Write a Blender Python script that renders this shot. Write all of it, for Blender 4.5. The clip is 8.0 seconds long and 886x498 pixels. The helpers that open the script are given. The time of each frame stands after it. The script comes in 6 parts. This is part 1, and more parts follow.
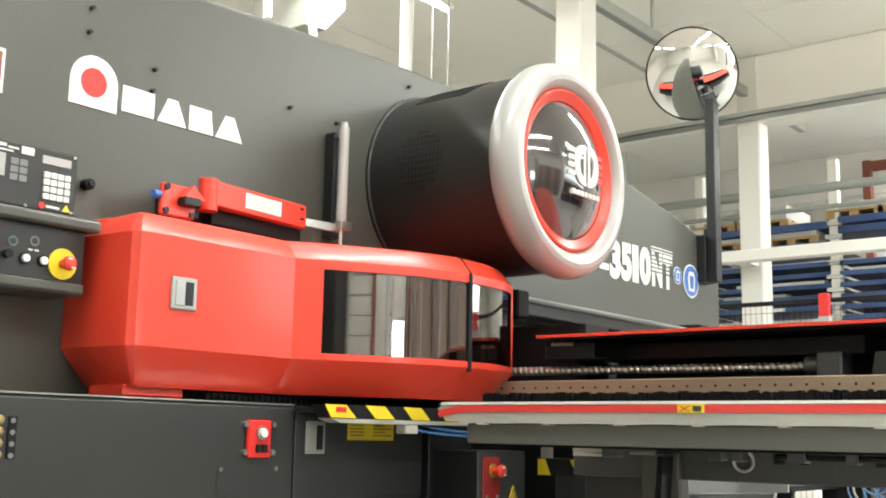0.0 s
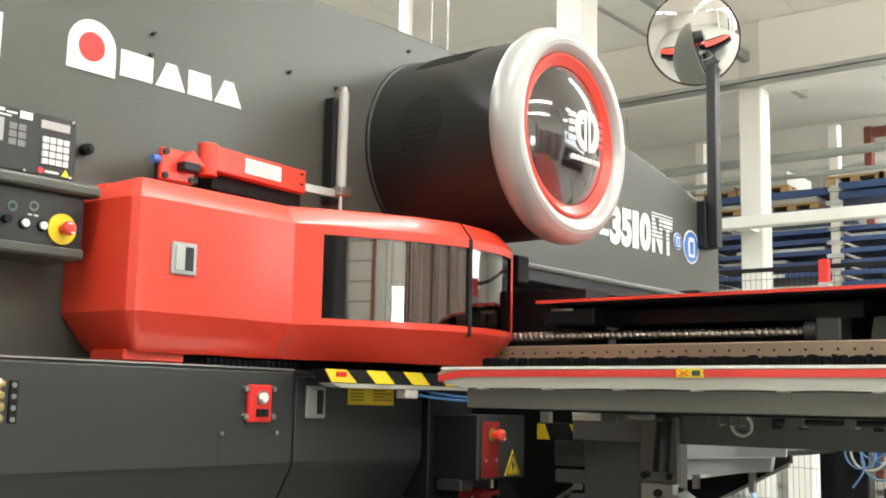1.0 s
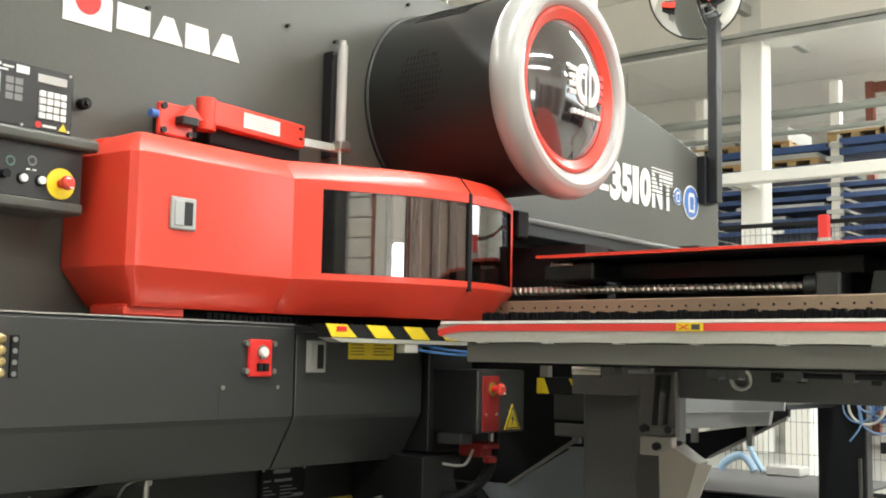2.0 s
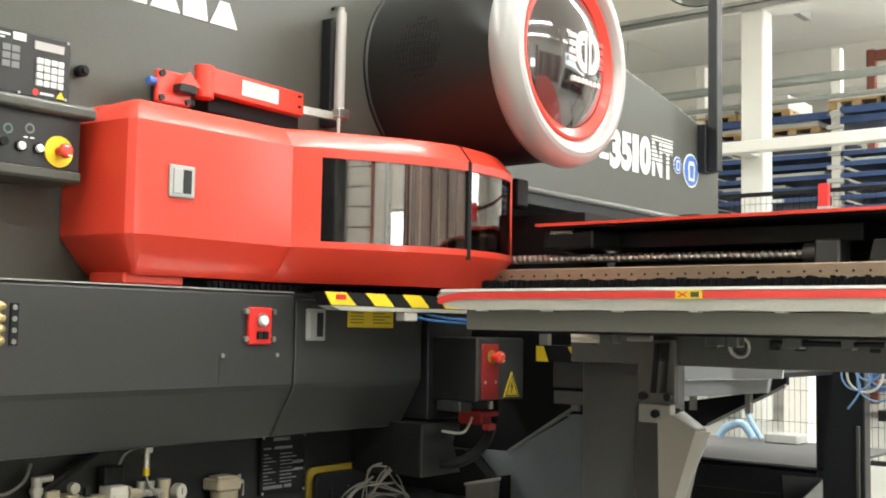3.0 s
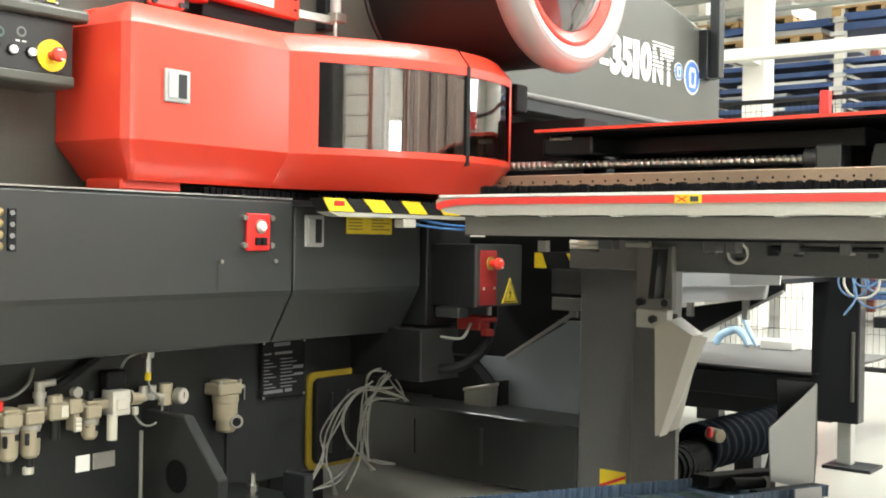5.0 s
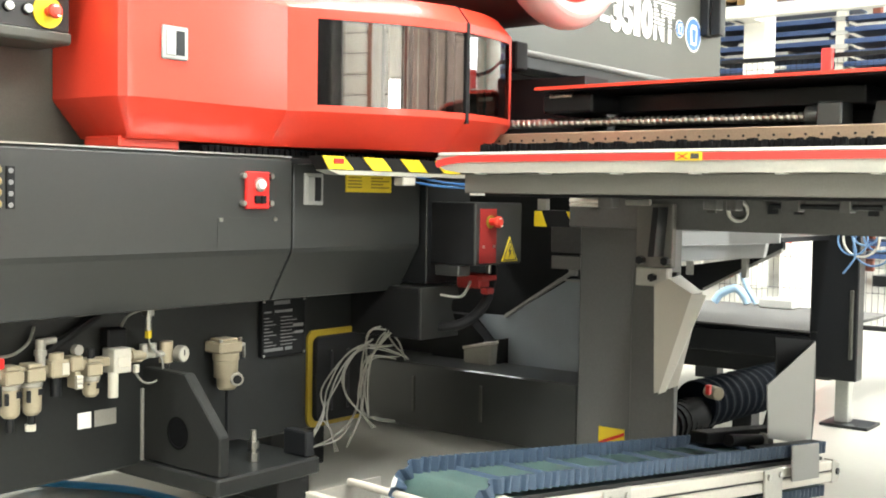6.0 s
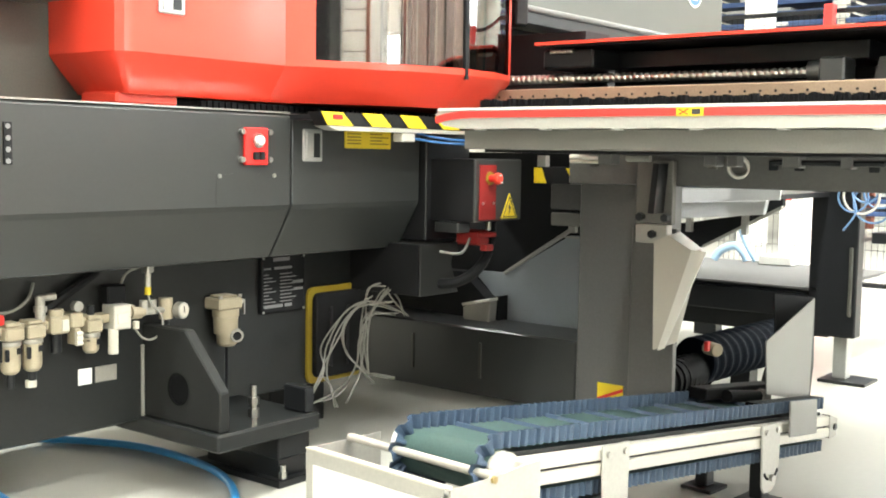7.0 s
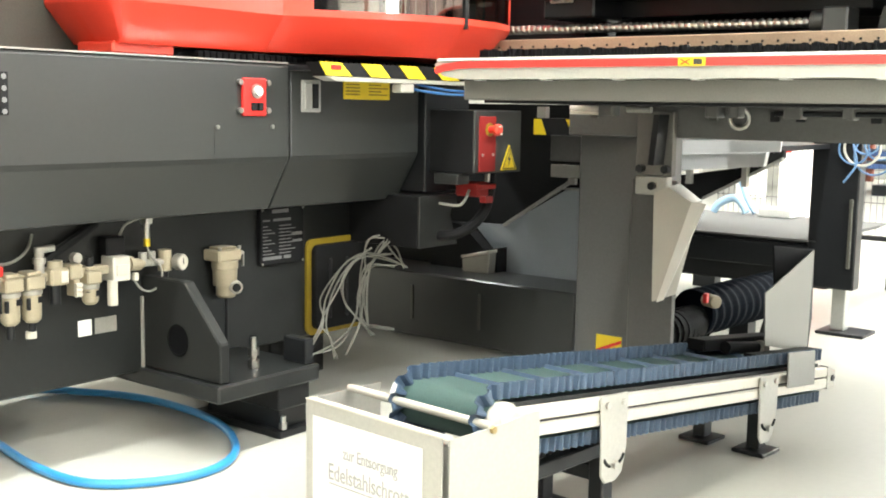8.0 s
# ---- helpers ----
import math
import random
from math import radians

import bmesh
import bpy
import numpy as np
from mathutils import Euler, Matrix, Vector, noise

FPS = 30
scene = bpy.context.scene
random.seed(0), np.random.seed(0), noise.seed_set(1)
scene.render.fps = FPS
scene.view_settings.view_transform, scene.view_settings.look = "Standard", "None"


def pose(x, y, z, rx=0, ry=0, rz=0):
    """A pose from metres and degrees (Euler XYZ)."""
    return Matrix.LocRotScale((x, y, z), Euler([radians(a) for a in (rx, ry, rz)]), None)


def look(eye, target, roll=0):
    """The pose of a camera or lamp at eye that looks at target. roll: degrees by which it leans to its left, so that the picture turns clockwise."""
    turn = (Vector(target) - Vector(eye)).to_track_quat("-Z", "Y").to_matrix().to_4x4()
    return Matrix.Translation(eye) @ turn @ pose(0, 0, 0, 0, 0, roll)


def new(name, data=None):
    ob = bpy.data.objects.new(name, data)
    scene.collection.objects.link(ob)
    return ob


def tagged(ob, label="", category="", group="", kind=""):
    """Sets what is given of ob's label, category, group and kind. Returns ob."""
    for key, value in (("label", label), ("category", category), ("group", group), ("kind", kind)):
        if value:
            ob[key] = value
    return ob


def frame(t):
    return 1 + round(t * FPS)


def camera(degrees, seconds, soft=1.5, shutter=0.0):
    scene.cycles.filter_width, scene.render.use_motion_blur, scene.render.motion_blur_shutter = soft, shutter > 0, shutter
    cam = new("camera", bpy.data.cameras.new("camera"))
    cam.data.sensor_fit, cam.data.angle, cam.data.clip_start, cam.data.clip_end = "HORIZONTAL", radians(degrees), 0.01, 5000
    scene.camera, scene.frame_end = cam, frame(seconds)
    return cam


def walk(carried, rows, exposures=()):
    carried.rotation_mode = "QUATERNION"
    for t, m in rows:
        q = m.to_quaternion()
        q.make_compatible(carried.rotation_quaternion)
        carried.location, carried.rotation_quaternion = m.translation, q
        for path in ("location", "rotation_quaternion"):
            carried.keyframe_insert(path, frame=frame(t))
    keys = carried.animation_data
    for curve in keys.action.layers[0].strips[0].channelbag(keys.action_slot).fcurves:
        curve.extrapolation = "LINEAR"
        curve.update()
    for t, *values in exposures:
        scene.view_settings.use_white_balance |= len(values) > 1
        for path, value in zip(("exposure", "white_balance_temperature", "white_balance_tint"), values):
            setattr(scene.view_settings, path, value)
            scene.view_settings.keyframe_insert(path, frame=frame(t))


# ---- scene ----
cam = camera(43.8, 8.0, soft=1.9)
ROWS = [
    (0.0, 0.0, 0.0, 1.0000, 99.629, -1.097, -51.519),
    (0.5, 0.0003, 0.0008, 0.9994, 98.708, -1.117, -51.524),
    (1.0, 0.0023, 0.0008, 0.9975, 97.876, -1.120, -51.512),
    (1.5, 0.0038, 0.0032, 0.9946, 96.875, -1.108, -51.525),
    (2.0, 0.0062, 0.0053, 0.9924, 95.627, -1.055, -51.534),
    (3.5, 0.0097, 0.0067, 0.9856, 93.103, -1.001, -51.557),
    (4.0, 0.0114, 0.0086, 0.9824, 91.725, -0.985, -51.574),
    (4.5, 0.0145, 0.0107, 0.9789, 90.490, -0.966, -51.599),
    (6.0, 0.0183, 0.0134, 0.9707, 87.308, -0.898, -51.639),
    (6.5, 0.0207, 0.0158, 0.9690, 86.213, -0.927, -51.653),
    (7.0, 0.0223, 0.0179, 0.9667, 85.116, -0.903, -51.682),
    (7.5, 0.0250, 0.0210, 0.9653, 83.938, -0.930, -51.706),
    (8.0, 0.0259, 0.0231, 0.9627, 82.666, -0.922, -51.747),
]
walk(cam, [(t, pose(x, y, z, rx, ry, rz)) for t, x, y, z, rx, ry, rz in ROWS],
     exposures=[(0.0, 0.12), (2.0, 0.08), (3.5, 0.36), (4.0, 0.46), (4.5, 0.57), (6.0, 1.04), (7.0, 1.33), (8.0, 1.34)])

# ---- light: sky outside the hall's windows, tubes under its ceiling, some of them added ----
world = bpy.data.worlds.new("sky")
scene.world = world
world.use_nodes = True
wn = world.node_tree
sky = wn.nodes.new("ShaderNodeTexSky")
sky.sky_type, sky.sun_disc = "NISHITA", False
sky.sun_elevation, sky.sun_rotation = radians(40), radians(200)
wn.links.new(sky.outputs[0], wn.nodes["Background"].inputs[0])
wn.nodes["Background"].inputs[1].default_value = 0.15


def area(name, at, target, sx, sy, watts, colour):
    lamp = bpy.data.lights.new(name, "AREA")
    lamp.shape, lamp.size, lamp.size_y, lamp.energy, lamp.color = "RECTANGLE", sx, sy, watts, colour
    ob = new(name, lamp)
    ob.matrix_world = look(at, target)
    return ob


WARM, DAY = (0.945, 0.985, 0.96), (0.90, 0.97, 1.0)
# the second and third windows are made up, to put daylight on the floor
WINDOWS = ((2.06, 0.44, 1.05, 2.32, 30), (10.4, 2.3, 2.5, 4.15, 110), (15.0, 2.3, 2.5, 4.15, 150))  # centre, half width, sill, top, watts
# lamps at x -5.6 and 15.8 are unseen, added to brighten
TUBES = [(-5.6, -2.6, 5.0), (-5.6, 1.2, 5.0), (15.8, 3.2, 5.0), (15.8, -0.6, 5.0), (2.0, -5.3, 5.0), (9.5, -5.3, 5.0), (2.0, -2.6, 5.0), (9.5, -2.6, 5.0), (2.0, 1.2, 5.0), (9.5, 1.2, 5.0), (-2.0, 6.2, 5.0), (4.95, 6.2, 5.0)]
for tx, ty, tz in TUBES:
    area("tube_light", (tx, ty, tz - 0.06), (tx, ty + 0.001, 0), 5.6, 0.16, {-5.6: 105, 15.8: 260}.get(tx, 225), WARM)
for wx, wh, ws, wt, watts in WINDOWS:
    area("window_light", (wx, -6.9, (ws + wt) / 2), (wx, 0, (ws + wt) / 2 - 0.4), 2 * wh - 0.1, wt - ws - 0.1, watts, DAY)

# ---- materials ----


def material(name, colour, rough=0.5, metal=0.0, grain=0.1, scale=30.0, stain=0.15, bump=0.05, tint=None, coat=0.0, spec=0.5, stretch=(1, 1, 1), vary=0.0):
    m = bpy.data.materials.new(name)
    m.use_nodes = True
    t = m.node_tree
    b = t.nodes["Principled BSDF"]
    b.inputs["Metallic"].default_value = metal
    b.inputs["Coat Weight"].default_value = coat
    b.inputs["Coat Roughness"].default_value = 0.12
    b.inputs["Specular IOR Level"].default_value = spec
    co = t.nodes.new("ShaderNodeTexCoord")
    mp = t.nodes.new("ShaderNodeMapping")
    mp.inputs["Scale"].default_value = stretch
    t.links.new(co.outputs["Object"], mp.inputs[0])
    fine = t.nodes.new("ShaderNodeTexNoise")
    fine.inputs["Scale"].default_value, fine.inputs["Detail"].default_value = scale * 8, 3
    wide = t.nodes.new("ShaderNodeTexNoise")
    wide.inputs["Scale"].default_value, wide.inputs["Detail"].default_value = scale / 8, 3
    wide.inputs["Roughness"].default_value = 0.5
    for n in (fine, wide):
        t.links.new(mp.outputs[0], n.inputs["Vector"])
    dark = [c * (1 - stain * 1.6) for c in colour]
    if tint:
        dark = tint
    mix = t.nodes.new("ShaderNodeMix")
    mix.data_type = "RGBA"
    mix.inputs[6].default_value = (*dark, 1)
    mix.inputs[7].default_value = (*[min(1, c * (1 + stain * 0.4)) for c in colour], 1)
    ramp = t.nodes.new("ShaderNodeMapRange")
    ramp.inputs[1].default_value, ramp.inputs[2].default_value = -0.3, 1.3
    t.links.new(wide.outputs[0], ramp.inputs[0])
    t.links.new(ramp.outputs[0], mix.inputs[0])
    mul = t.nodes.new("ShaderNodeMix")
    mul.data_type, mul.blend_type = "RGBA", "MULTIPLY"
    mul.inputs[0].default_value = 1.0
    gr = t.nodes.new("ShaderNodeMapRange")
    gr.inputs[1].default_value, gr.inputs[2].default_value = 0.25, 0.75
    gr.inputs[3].default_value, gr.inputs[4].default_value = 1 - grain, 1 + grain * 0.3
    t.links.new(fine.outputs[0], gr.inputs[0])
    t.links.new(mix.outputs[2], mul.inputs[6])
    t.links.new(gr.outputs[0], mul.inputs[7])
    last = mul.outputs[2]
    if vary:
        info = t.nodes.new("ShaderNodeObjectInfo")
        vr = t.nodes.new("ShaderNodeMapRange")
        vr.inputs[3].default_value, vr.inputs[4].default_value = 1 - vary, 1 + vary * 0.4
        t.links.new(info.outputs["Random"], vr.inputs[0])
        m2 = t.nodes.new("ShaderNodeMix")
        m2.data_type, m2.blend_type = "RGBA", "MULTIPLY"
        m2.inputs[0].default_value = 1.0
        t.links.new(last, m2.inputs[6])
        t.links.new(vr.outputs[0], m2.inputs[7])
        last = m2.outputs[2]
    t.links.new(last, b.inputs["Base Color"])
    rr = t.nodes.new("ShaderNodeMapRange")
    rr.inputs[1].default_value, rr.inputs[2].default_value = -0.3, 1.3
    rr.inputs[3].default_value, rr.inputs[4].default_value = max(0.03, rough * 0.93), min(1, rough * 1.07)
    t.links.new(wide.outputs[0], rr.inputs[0])
    t.links.new(rr.outputs[0], b.inputs["Roughness"])
    if bump:
        bp = t.nodes.new("ShaderNodeBump")
        bp.inputs["Strength"].default_value, bp.inputs["Distance"].default_value = bump, 0.002
        t.links.new(fine.outputs[0], bp.inputs["Height"])
        t.links.new(bp.outputs[0], b.inputs["Normal"])
    return m


def glass(name, colour, rough=0.02):
    m = bpy.data.materials.new(name)
    m.use_nodes = True
    b = m.node_tree.nodes["Principled BSDF"]
    b.inputs["Base Color"].default_value = (*colour, 1)
    b.inputs["Roughness"].default_value = rough
    b.inputs["Transmission Weight"].default_value = 1.0
    b.inputs["IOR"].default_value = 1.45
    return m


def glow(name, colour, strength):
    m = bpy.data.materials.new(name)
    m.use_nodes = True
    b = m.node_tree.nodes["Principled BSDF"]
    b.inputs["Base Color"].default_value = (*colour, 1)
    b.inputs["Emission Color"].default_value = (*colour, 1)
    b.inputs["Emission Strength"].default_value = strength
    return m


GREY = material("charcoal machine paint", (0.070, 0.070, 0.059), 0.33, grain=0.18, scale=26, stain=0.10, bump=0.06)
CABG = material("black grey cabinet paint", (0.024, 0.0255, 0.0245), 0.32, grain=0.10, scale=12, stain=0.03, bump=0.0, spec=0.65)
PLATE = material("glossy black frame plate", (0.017, 0.018, 0.0175), 0.33, grain=0.12, scale=12, stain=0.06, bump=0.0, spec=0.33)
GUSS = material("dull black gusset paint", (0.022, 0.0225, 0.0215), 0.6, grain=0.15, stain=0.12, spec=0.15)
DARK = material("black machine paint", (0.0125, 0.0132, 0.0145), 0.34, grain=0.15, scale=14, stain=0.08, bump=0.06, spec=0.3)
BLACK = material("matt black", (0.011, 0.011, 0.012), 0.65, grain=0.2, stain=0.2, spec=0.2)
PANEL = material("black control panel", (0.018, 0.018, 0.019), 0.38, grain=0.1)
DRUM = material("satin black drum paint", (0.016, 0.0162, 0.0150), 0.40, grain=0.15, scale=30, stain=0.12, bump=0.05, spec=0.38)
RED = material("red gloss paint", (0.66, 0.045, 0.022), 0.40, grain=0.04, scale=14, stain=0.06, bump=0.03, coat=0.25)
# darker red: the table's shadow is put into the colour
REDSHADE = material("red plastic darkened for table shade", (0.27, 0.020, 0.018), 0.55, grain=0.1, spec=0.3)
PIPEM = material("grey green pipe paint", (0.30, 0.32, 0.29), 0.4, grain=0.1, stain=0.12)
REDFLAT = material("red plate paint", (0.66, 0.022, 0.018), 0.4, grain=0.06)
STRIPE = material("red stripe", (0.68, 0.05, 0.04), 0.45, grain=0.08, scale=20)
SILVER = material("silver lacquer", (0.34, 0.34, 0.325), 0.34, metal=0.12, grain=0.03, stain=0.02, bump=0.0, coat=0.3)
STEEL = material("brushed steel", (0.55, 0.54, 0.50), 0.32, metal=1.0, grain=0.2, scale=20, stain=0.12)
STAIN = material("pale stainless sheet", (0.46, 0.45, 0.41), 0.36, metal=0.45, grain=0.08, scale=14, stain=0.08)
ALU = material("cast aluminium", (0.46, 0.44, 0.39), 0.38, metal=0.6, grain=0.15, stain=0.2)
ALUP = material("pale aluminium profile", (0.64, 0.61, 0.54), 0.38, metal=0.4, grain=0.06, scale=10, stain=0.08)
CAST = material("beige filter housing", (0.37, 0.32, 0.225), 0.42, grain=0.1, stain=0.15)
EDGE = material("grey table edge profile", (0.40, 0.395, 0.35), 0.45, grain=0.08, scale=14, stain=0.12)
WHITE = material("white paint", (0.75, 0.74, 0.69), 0.5, grain=0.04, stain=0.05)
PRINT = material("white print", (0.70, 0.70, 0.67), 0.5, grain=0.04, stain=0.02, bump=0)
PAPER = material("white paper", (0.72, 0.71, 0.675), 0.7, grain=0.04, stain=0.04)
INK = material("black ink", (0.05, 0.05, 0.05), 0.6, grain=0.1)
PALEINK = material("faded notice ink", (0.40, 0.395, 0.385), 0.7, grain=0.1)
PLATEINK = material("worn plate print", (0.20, 0.20, 0.20), 0.6, grain=0.15)
FAINT = material("faded grey ink", (0.42, 0.41, 0.40), 0.7, grain=0.1)
YELLOW = material("yellow sign", (0.78, 0.58, 0.02), 0.45, grain=0.06, stain=0.06)
DYELL = material("dirty yellow band", (0.30, 0.21, 0.015), 0.5, grain=0.2, stain=0.25)
BLUE = material("blue sign", (0.05, 0.16, 0.50), 0.45, grain=0.05)
BLUEHOSE = material("blue air hose", (0.03, 0.24, 0.52), 0.32, grain=0.06, stain=0.1)
LINEBLUE = material("dark blue air line", (0.02, 0.11, 0.30), 0.4, grain=0.06)
BELT = material("green belt", (0.11, 0.19, 0.175), 0.5, grain=0.15, stain=0.2)
BELTWALL = material("blue corrugated belt wall", (0.052, 0.086, 0.14), 0.5, grain=0.15, stain=0.25)
CABLE = material("grey cable", (0.23, 0.225, 0.20), 0.5, grain=0.1)
COPPER = material("oiled rail", (0.36, 0.26, 0.18), 0.35, metal=0.45, grain=0.2, stain=0.25)
BRISTLE = material("black bristles", (0.004, 0.004, 0.0045), 0.8, grain=0.4, spec=0.1)
BRASS = material("brass", (0.55, 0.42, 0.20), 0.3, metal=1.0, grain=0.1)
FLOORM = material("pale sealed concrete floor", (0.44, 0.43, 0.385), 0.32, grain=0.04, scale=5, stain=0.08, bump=0.02)
WALLM = material("cream wall paint", (0.76, 0.735, 0.67), 0.8, grain=0.04, scale=6, stain=0.05)
CEILM = material("cream ceiling paint", (0.91, 0.89, 0.83), 0.85, grain=0.03, scale=5, stain=0.04)
GALV = material("galvanised steel", (0.50, 0.51, 0.48), 0.4, metal=0.5, grain=0.15, stain=0.2)
RACKBLUE = material("blue rack steel", (0.035, 0.075, 0.20), 0.5, grain=0.1, vary=0.25)
WOOD = material("pallet wood", (0.54, 0.35, 0.15), 0.7, grain=0.3, scale=12, stain=0.2, stretch=(1, 8, 8), vary=0.25)
STOCK = material("grey stacked sheet", (0.55, 0.55, 0.52), 0.5, grain=0.1, vary=0.3)
BRICKR = material("rust red steel", (0.26, 0.075, 0.045), 0.6, grain=0.2)
SMOKE = glass("smoked window", (0.42, 0.36, 0.33))
SMOKE.node_tree.nodes["Principled BSDF"].inputs["IOR"].default_value = 2.3
CLEAR = glass("clear pane", (0.95, 0.97, 0.97))
MIRROR = material("mirror", (0.92, 0.92, 0.92), 0.03, metal=1.0, grain=0.0, stain=0.0, bump=0)
MIRROR.node_tree.nodes["Principled BSDF"].inputs["Roughness"].default_value = 0.02
TUBEGLOW = glow("lit tube", (1.0, 0.95, 0.85), 32.0)
GLOSSY = material("glossy dark dome", (0.018, 0.014, 0.016), 0.09, grain=0.0, stain=0.1, bump=0, coat=1.0, spec=1.0)
GLOSSY.node_tree.nodes["Principled BSDF"].inputs["Coat Roughness"].default_value = 0.06
SHEETM = material("pale galvanised sheet", (0.74, 0.75, 0.76), 0.42, metal=0.1, grain=0.06, stain=0.08)
BEAMG = material("mid grey and floor-lit beam paint", (0.17, 0.165, 0.15), 0.24, grain=0.12, stain=0.12)
TABG = material("table frame paint", (0.105, 0.104, 0.100), 0.32, grain=0.12, stain=0.05, scale=12)
SLIDEM = material("blue grey oiled sheet", (0.40, 0.44, 0.48), 0.36, metal=0.3, grain=0.1, stain=0.15)
HOPM = material("satin hopper sheet", (0.27, 0.265, 0.255), 0.42, metal=0.8, grain=0.08, stain=0.12)
# the next two are near black, with the shade under the table included
DRIVEB = material("navy belt darkened for shade", (0.003, 0.005, 0.009), 0.7, grain=0.2, spec=0.06)
MOTORB = material("black motor casting darkened for shade", (0.004, 0.004, 0.0045), 0.6, grain=0.3, spec=0.1)
CHUTEM = material("satin cream chute sheet", (0.50, 0.475, 0.415), 0.38, metal=0.1, grain=0.06, stain=0.08)
PARTM = material("brown partition board", (0.31, 0.235, 0.205), 0.6, grain=0.12, stain=0.12)
CREAM = material("cream plastic", (0.56, 0.53, 0.45), 0.45, grain=0.06, stain=0.08)
SPECK = material("speckled grey table sheet", (0.16, 0.158, 0.155), 0.8, grain=0.35, scale=40, stain=0.2, spec=0.2)
HOSEB = material("blue grey thin hose", (0.13, 0.25, 0.45), 0.4, grain=0.05)
PALEBLUE = material("pale blue plastic hose", (0.35, 0.52, 0.68), 0.4, grain=0.05)

# ---- shape helpers ----
BASE = {}


def thing(name, label, category, base=(0, 0, 0), turn=0.0, group="", kind="", local=False):
    """An Empty at the thing's base. Parts are given in the world's metres, or in its own when local."""
    e = new(name)
    e.matrix_world = pose(*base, 0, 0, turn)
    e.empty_display_size = 0.1
    BASE[e.name] = Vector((0, 0, 0)) if local else Vector(base)
    return tagged(e, label, category, group, kind)


def top(ob):
    while ob.parent:
        ob = ob.parent
    return ob


def mesh(name, bm, mat, smooth=False):
    me = bpy.data.meshes.new(name)
    bmesh.ops.recalc_face_normals(bm, faces=bm.faces)
    if smooth:
        for f in bm.faces:
            f.smooth = True
        for e in bm.edges:
            if len(e.link_faces) == 2 and e.calc_face_angle(0) > 0.36:
                e.smooth = False
    bm.to_mesh(me)
    bm.free()
    for m in (mat if isinstance(mat, (list, tuple)) else [mat]):
        me.materials.append(m)
    return me


def part(name, bm, mat, parent, label="", smooth=False):
    off = BASE.get(top(parent).name, Vector((0, 0, 0)))
    bmesh.ops.translate(bm, verts=bm.verts, vec=-off)
    ob = new(name, mesh(name, bm, mat, smooth))
    ob.parent = parent
    if label:
        ob["label"] = label
    return ob


def single(name, bm, mat, label="", category="", kind="", group="", base=(0, 0, 0), smooth=False):
    bmesh.ops.translate(bm, verts=bm.verts, vec=-Vector(base))
    ob = new(name, mesh(name, bm, mat, smooth))
    ob.location = base
    return tagged(ob, label, category, group, kind)


def box(x0, x1, y0, y1, z0, z1, bevel=0.0, bm=None, seg=1):
    own = bmesh.new()
    bmesh.ops.create_cube(own, size=1)
    for v in own.verts:
        v.co = Vector((x0 + (v.co.x + 0.5) * (x1 - x0), y0 + (v.co.y + 0.5) * (y1 - y0), z0 + (v.co.z + 0.5) * (z1 - z0)))
    if bevel:
        bmesh.ops.bevel(own, geom=own.edges[:], offset=bevel, segments=seg, affect="EDGES", profile=0.5)
    return merge(bm, own)


def merge(bm, own):
    if bm is None:
        return own
    me = bpy.data.meshes.new("joint")
    own.to_mesh(me)
    own.free()
    bm.from_mesh(me)
    bpy.data.meshes.remove(me)
    return bm


def prism(poly, axis, a, b, bevel=0.0, bm=None, seg=1):
    """A polygon of two coordinates, drawn out along the third axis from a to b."""
    own = bmesh.new()

    def at(p, c):
        return {"x": (c, p[0], p[1]), "y": (p[0], c, p[1]), "z": (p[0], p[1], c)}[axis]
    lo = [own.verts.new(at(p, a)) for p in poly]
    hi = [own.verts.new(at(p, b)) for p in poly]
    own.faces.new(lo)
    own.faces.new(hi[::-1])
    n = len(poly)
    for i in range(n):
        own.faces.new((lo[i], hi[i], hi[(i + 1) % n], lo[(i + 1) % n]))
    bmesh.ops.recalc_face_normals(own, faces=own.faces)
    if bevel:
        bmesh.ops.bevel(own, geom=own.edges[:], offset=bevel, segments=seg, affect="EDGES", profile=0.5)
    return merge(bm, own)


def rod(p, q, r, n=16, bm=None, r2=None, bevel=0.0):
    own = bmesh.new()
    p, q = Vector(p), Vector(q)
    d = q - p
    bmesh.ops.create_cone(own, cap_ends=True, segments=n, radius1=r, radius2=r if r2 is None else r2, depth=d.length)
    if bevel:
        es = [e for e in own.edges if len(e.link_faces) == 2 and e.calc_face_angle(0) > 1.0]
        bmesh.ops.bevel(own, geom=es, offset=bevel, segments=2, affect="EDGES", profile=0.5)
    m = Matrix.Translation((p + q) / 2) @ d.to_track_quat("Z", "Y").to_matrix().to_4x4()
    bmesh.ops.transform(own, matrix=m, verts=own.verts)
    return merge(bm, own)


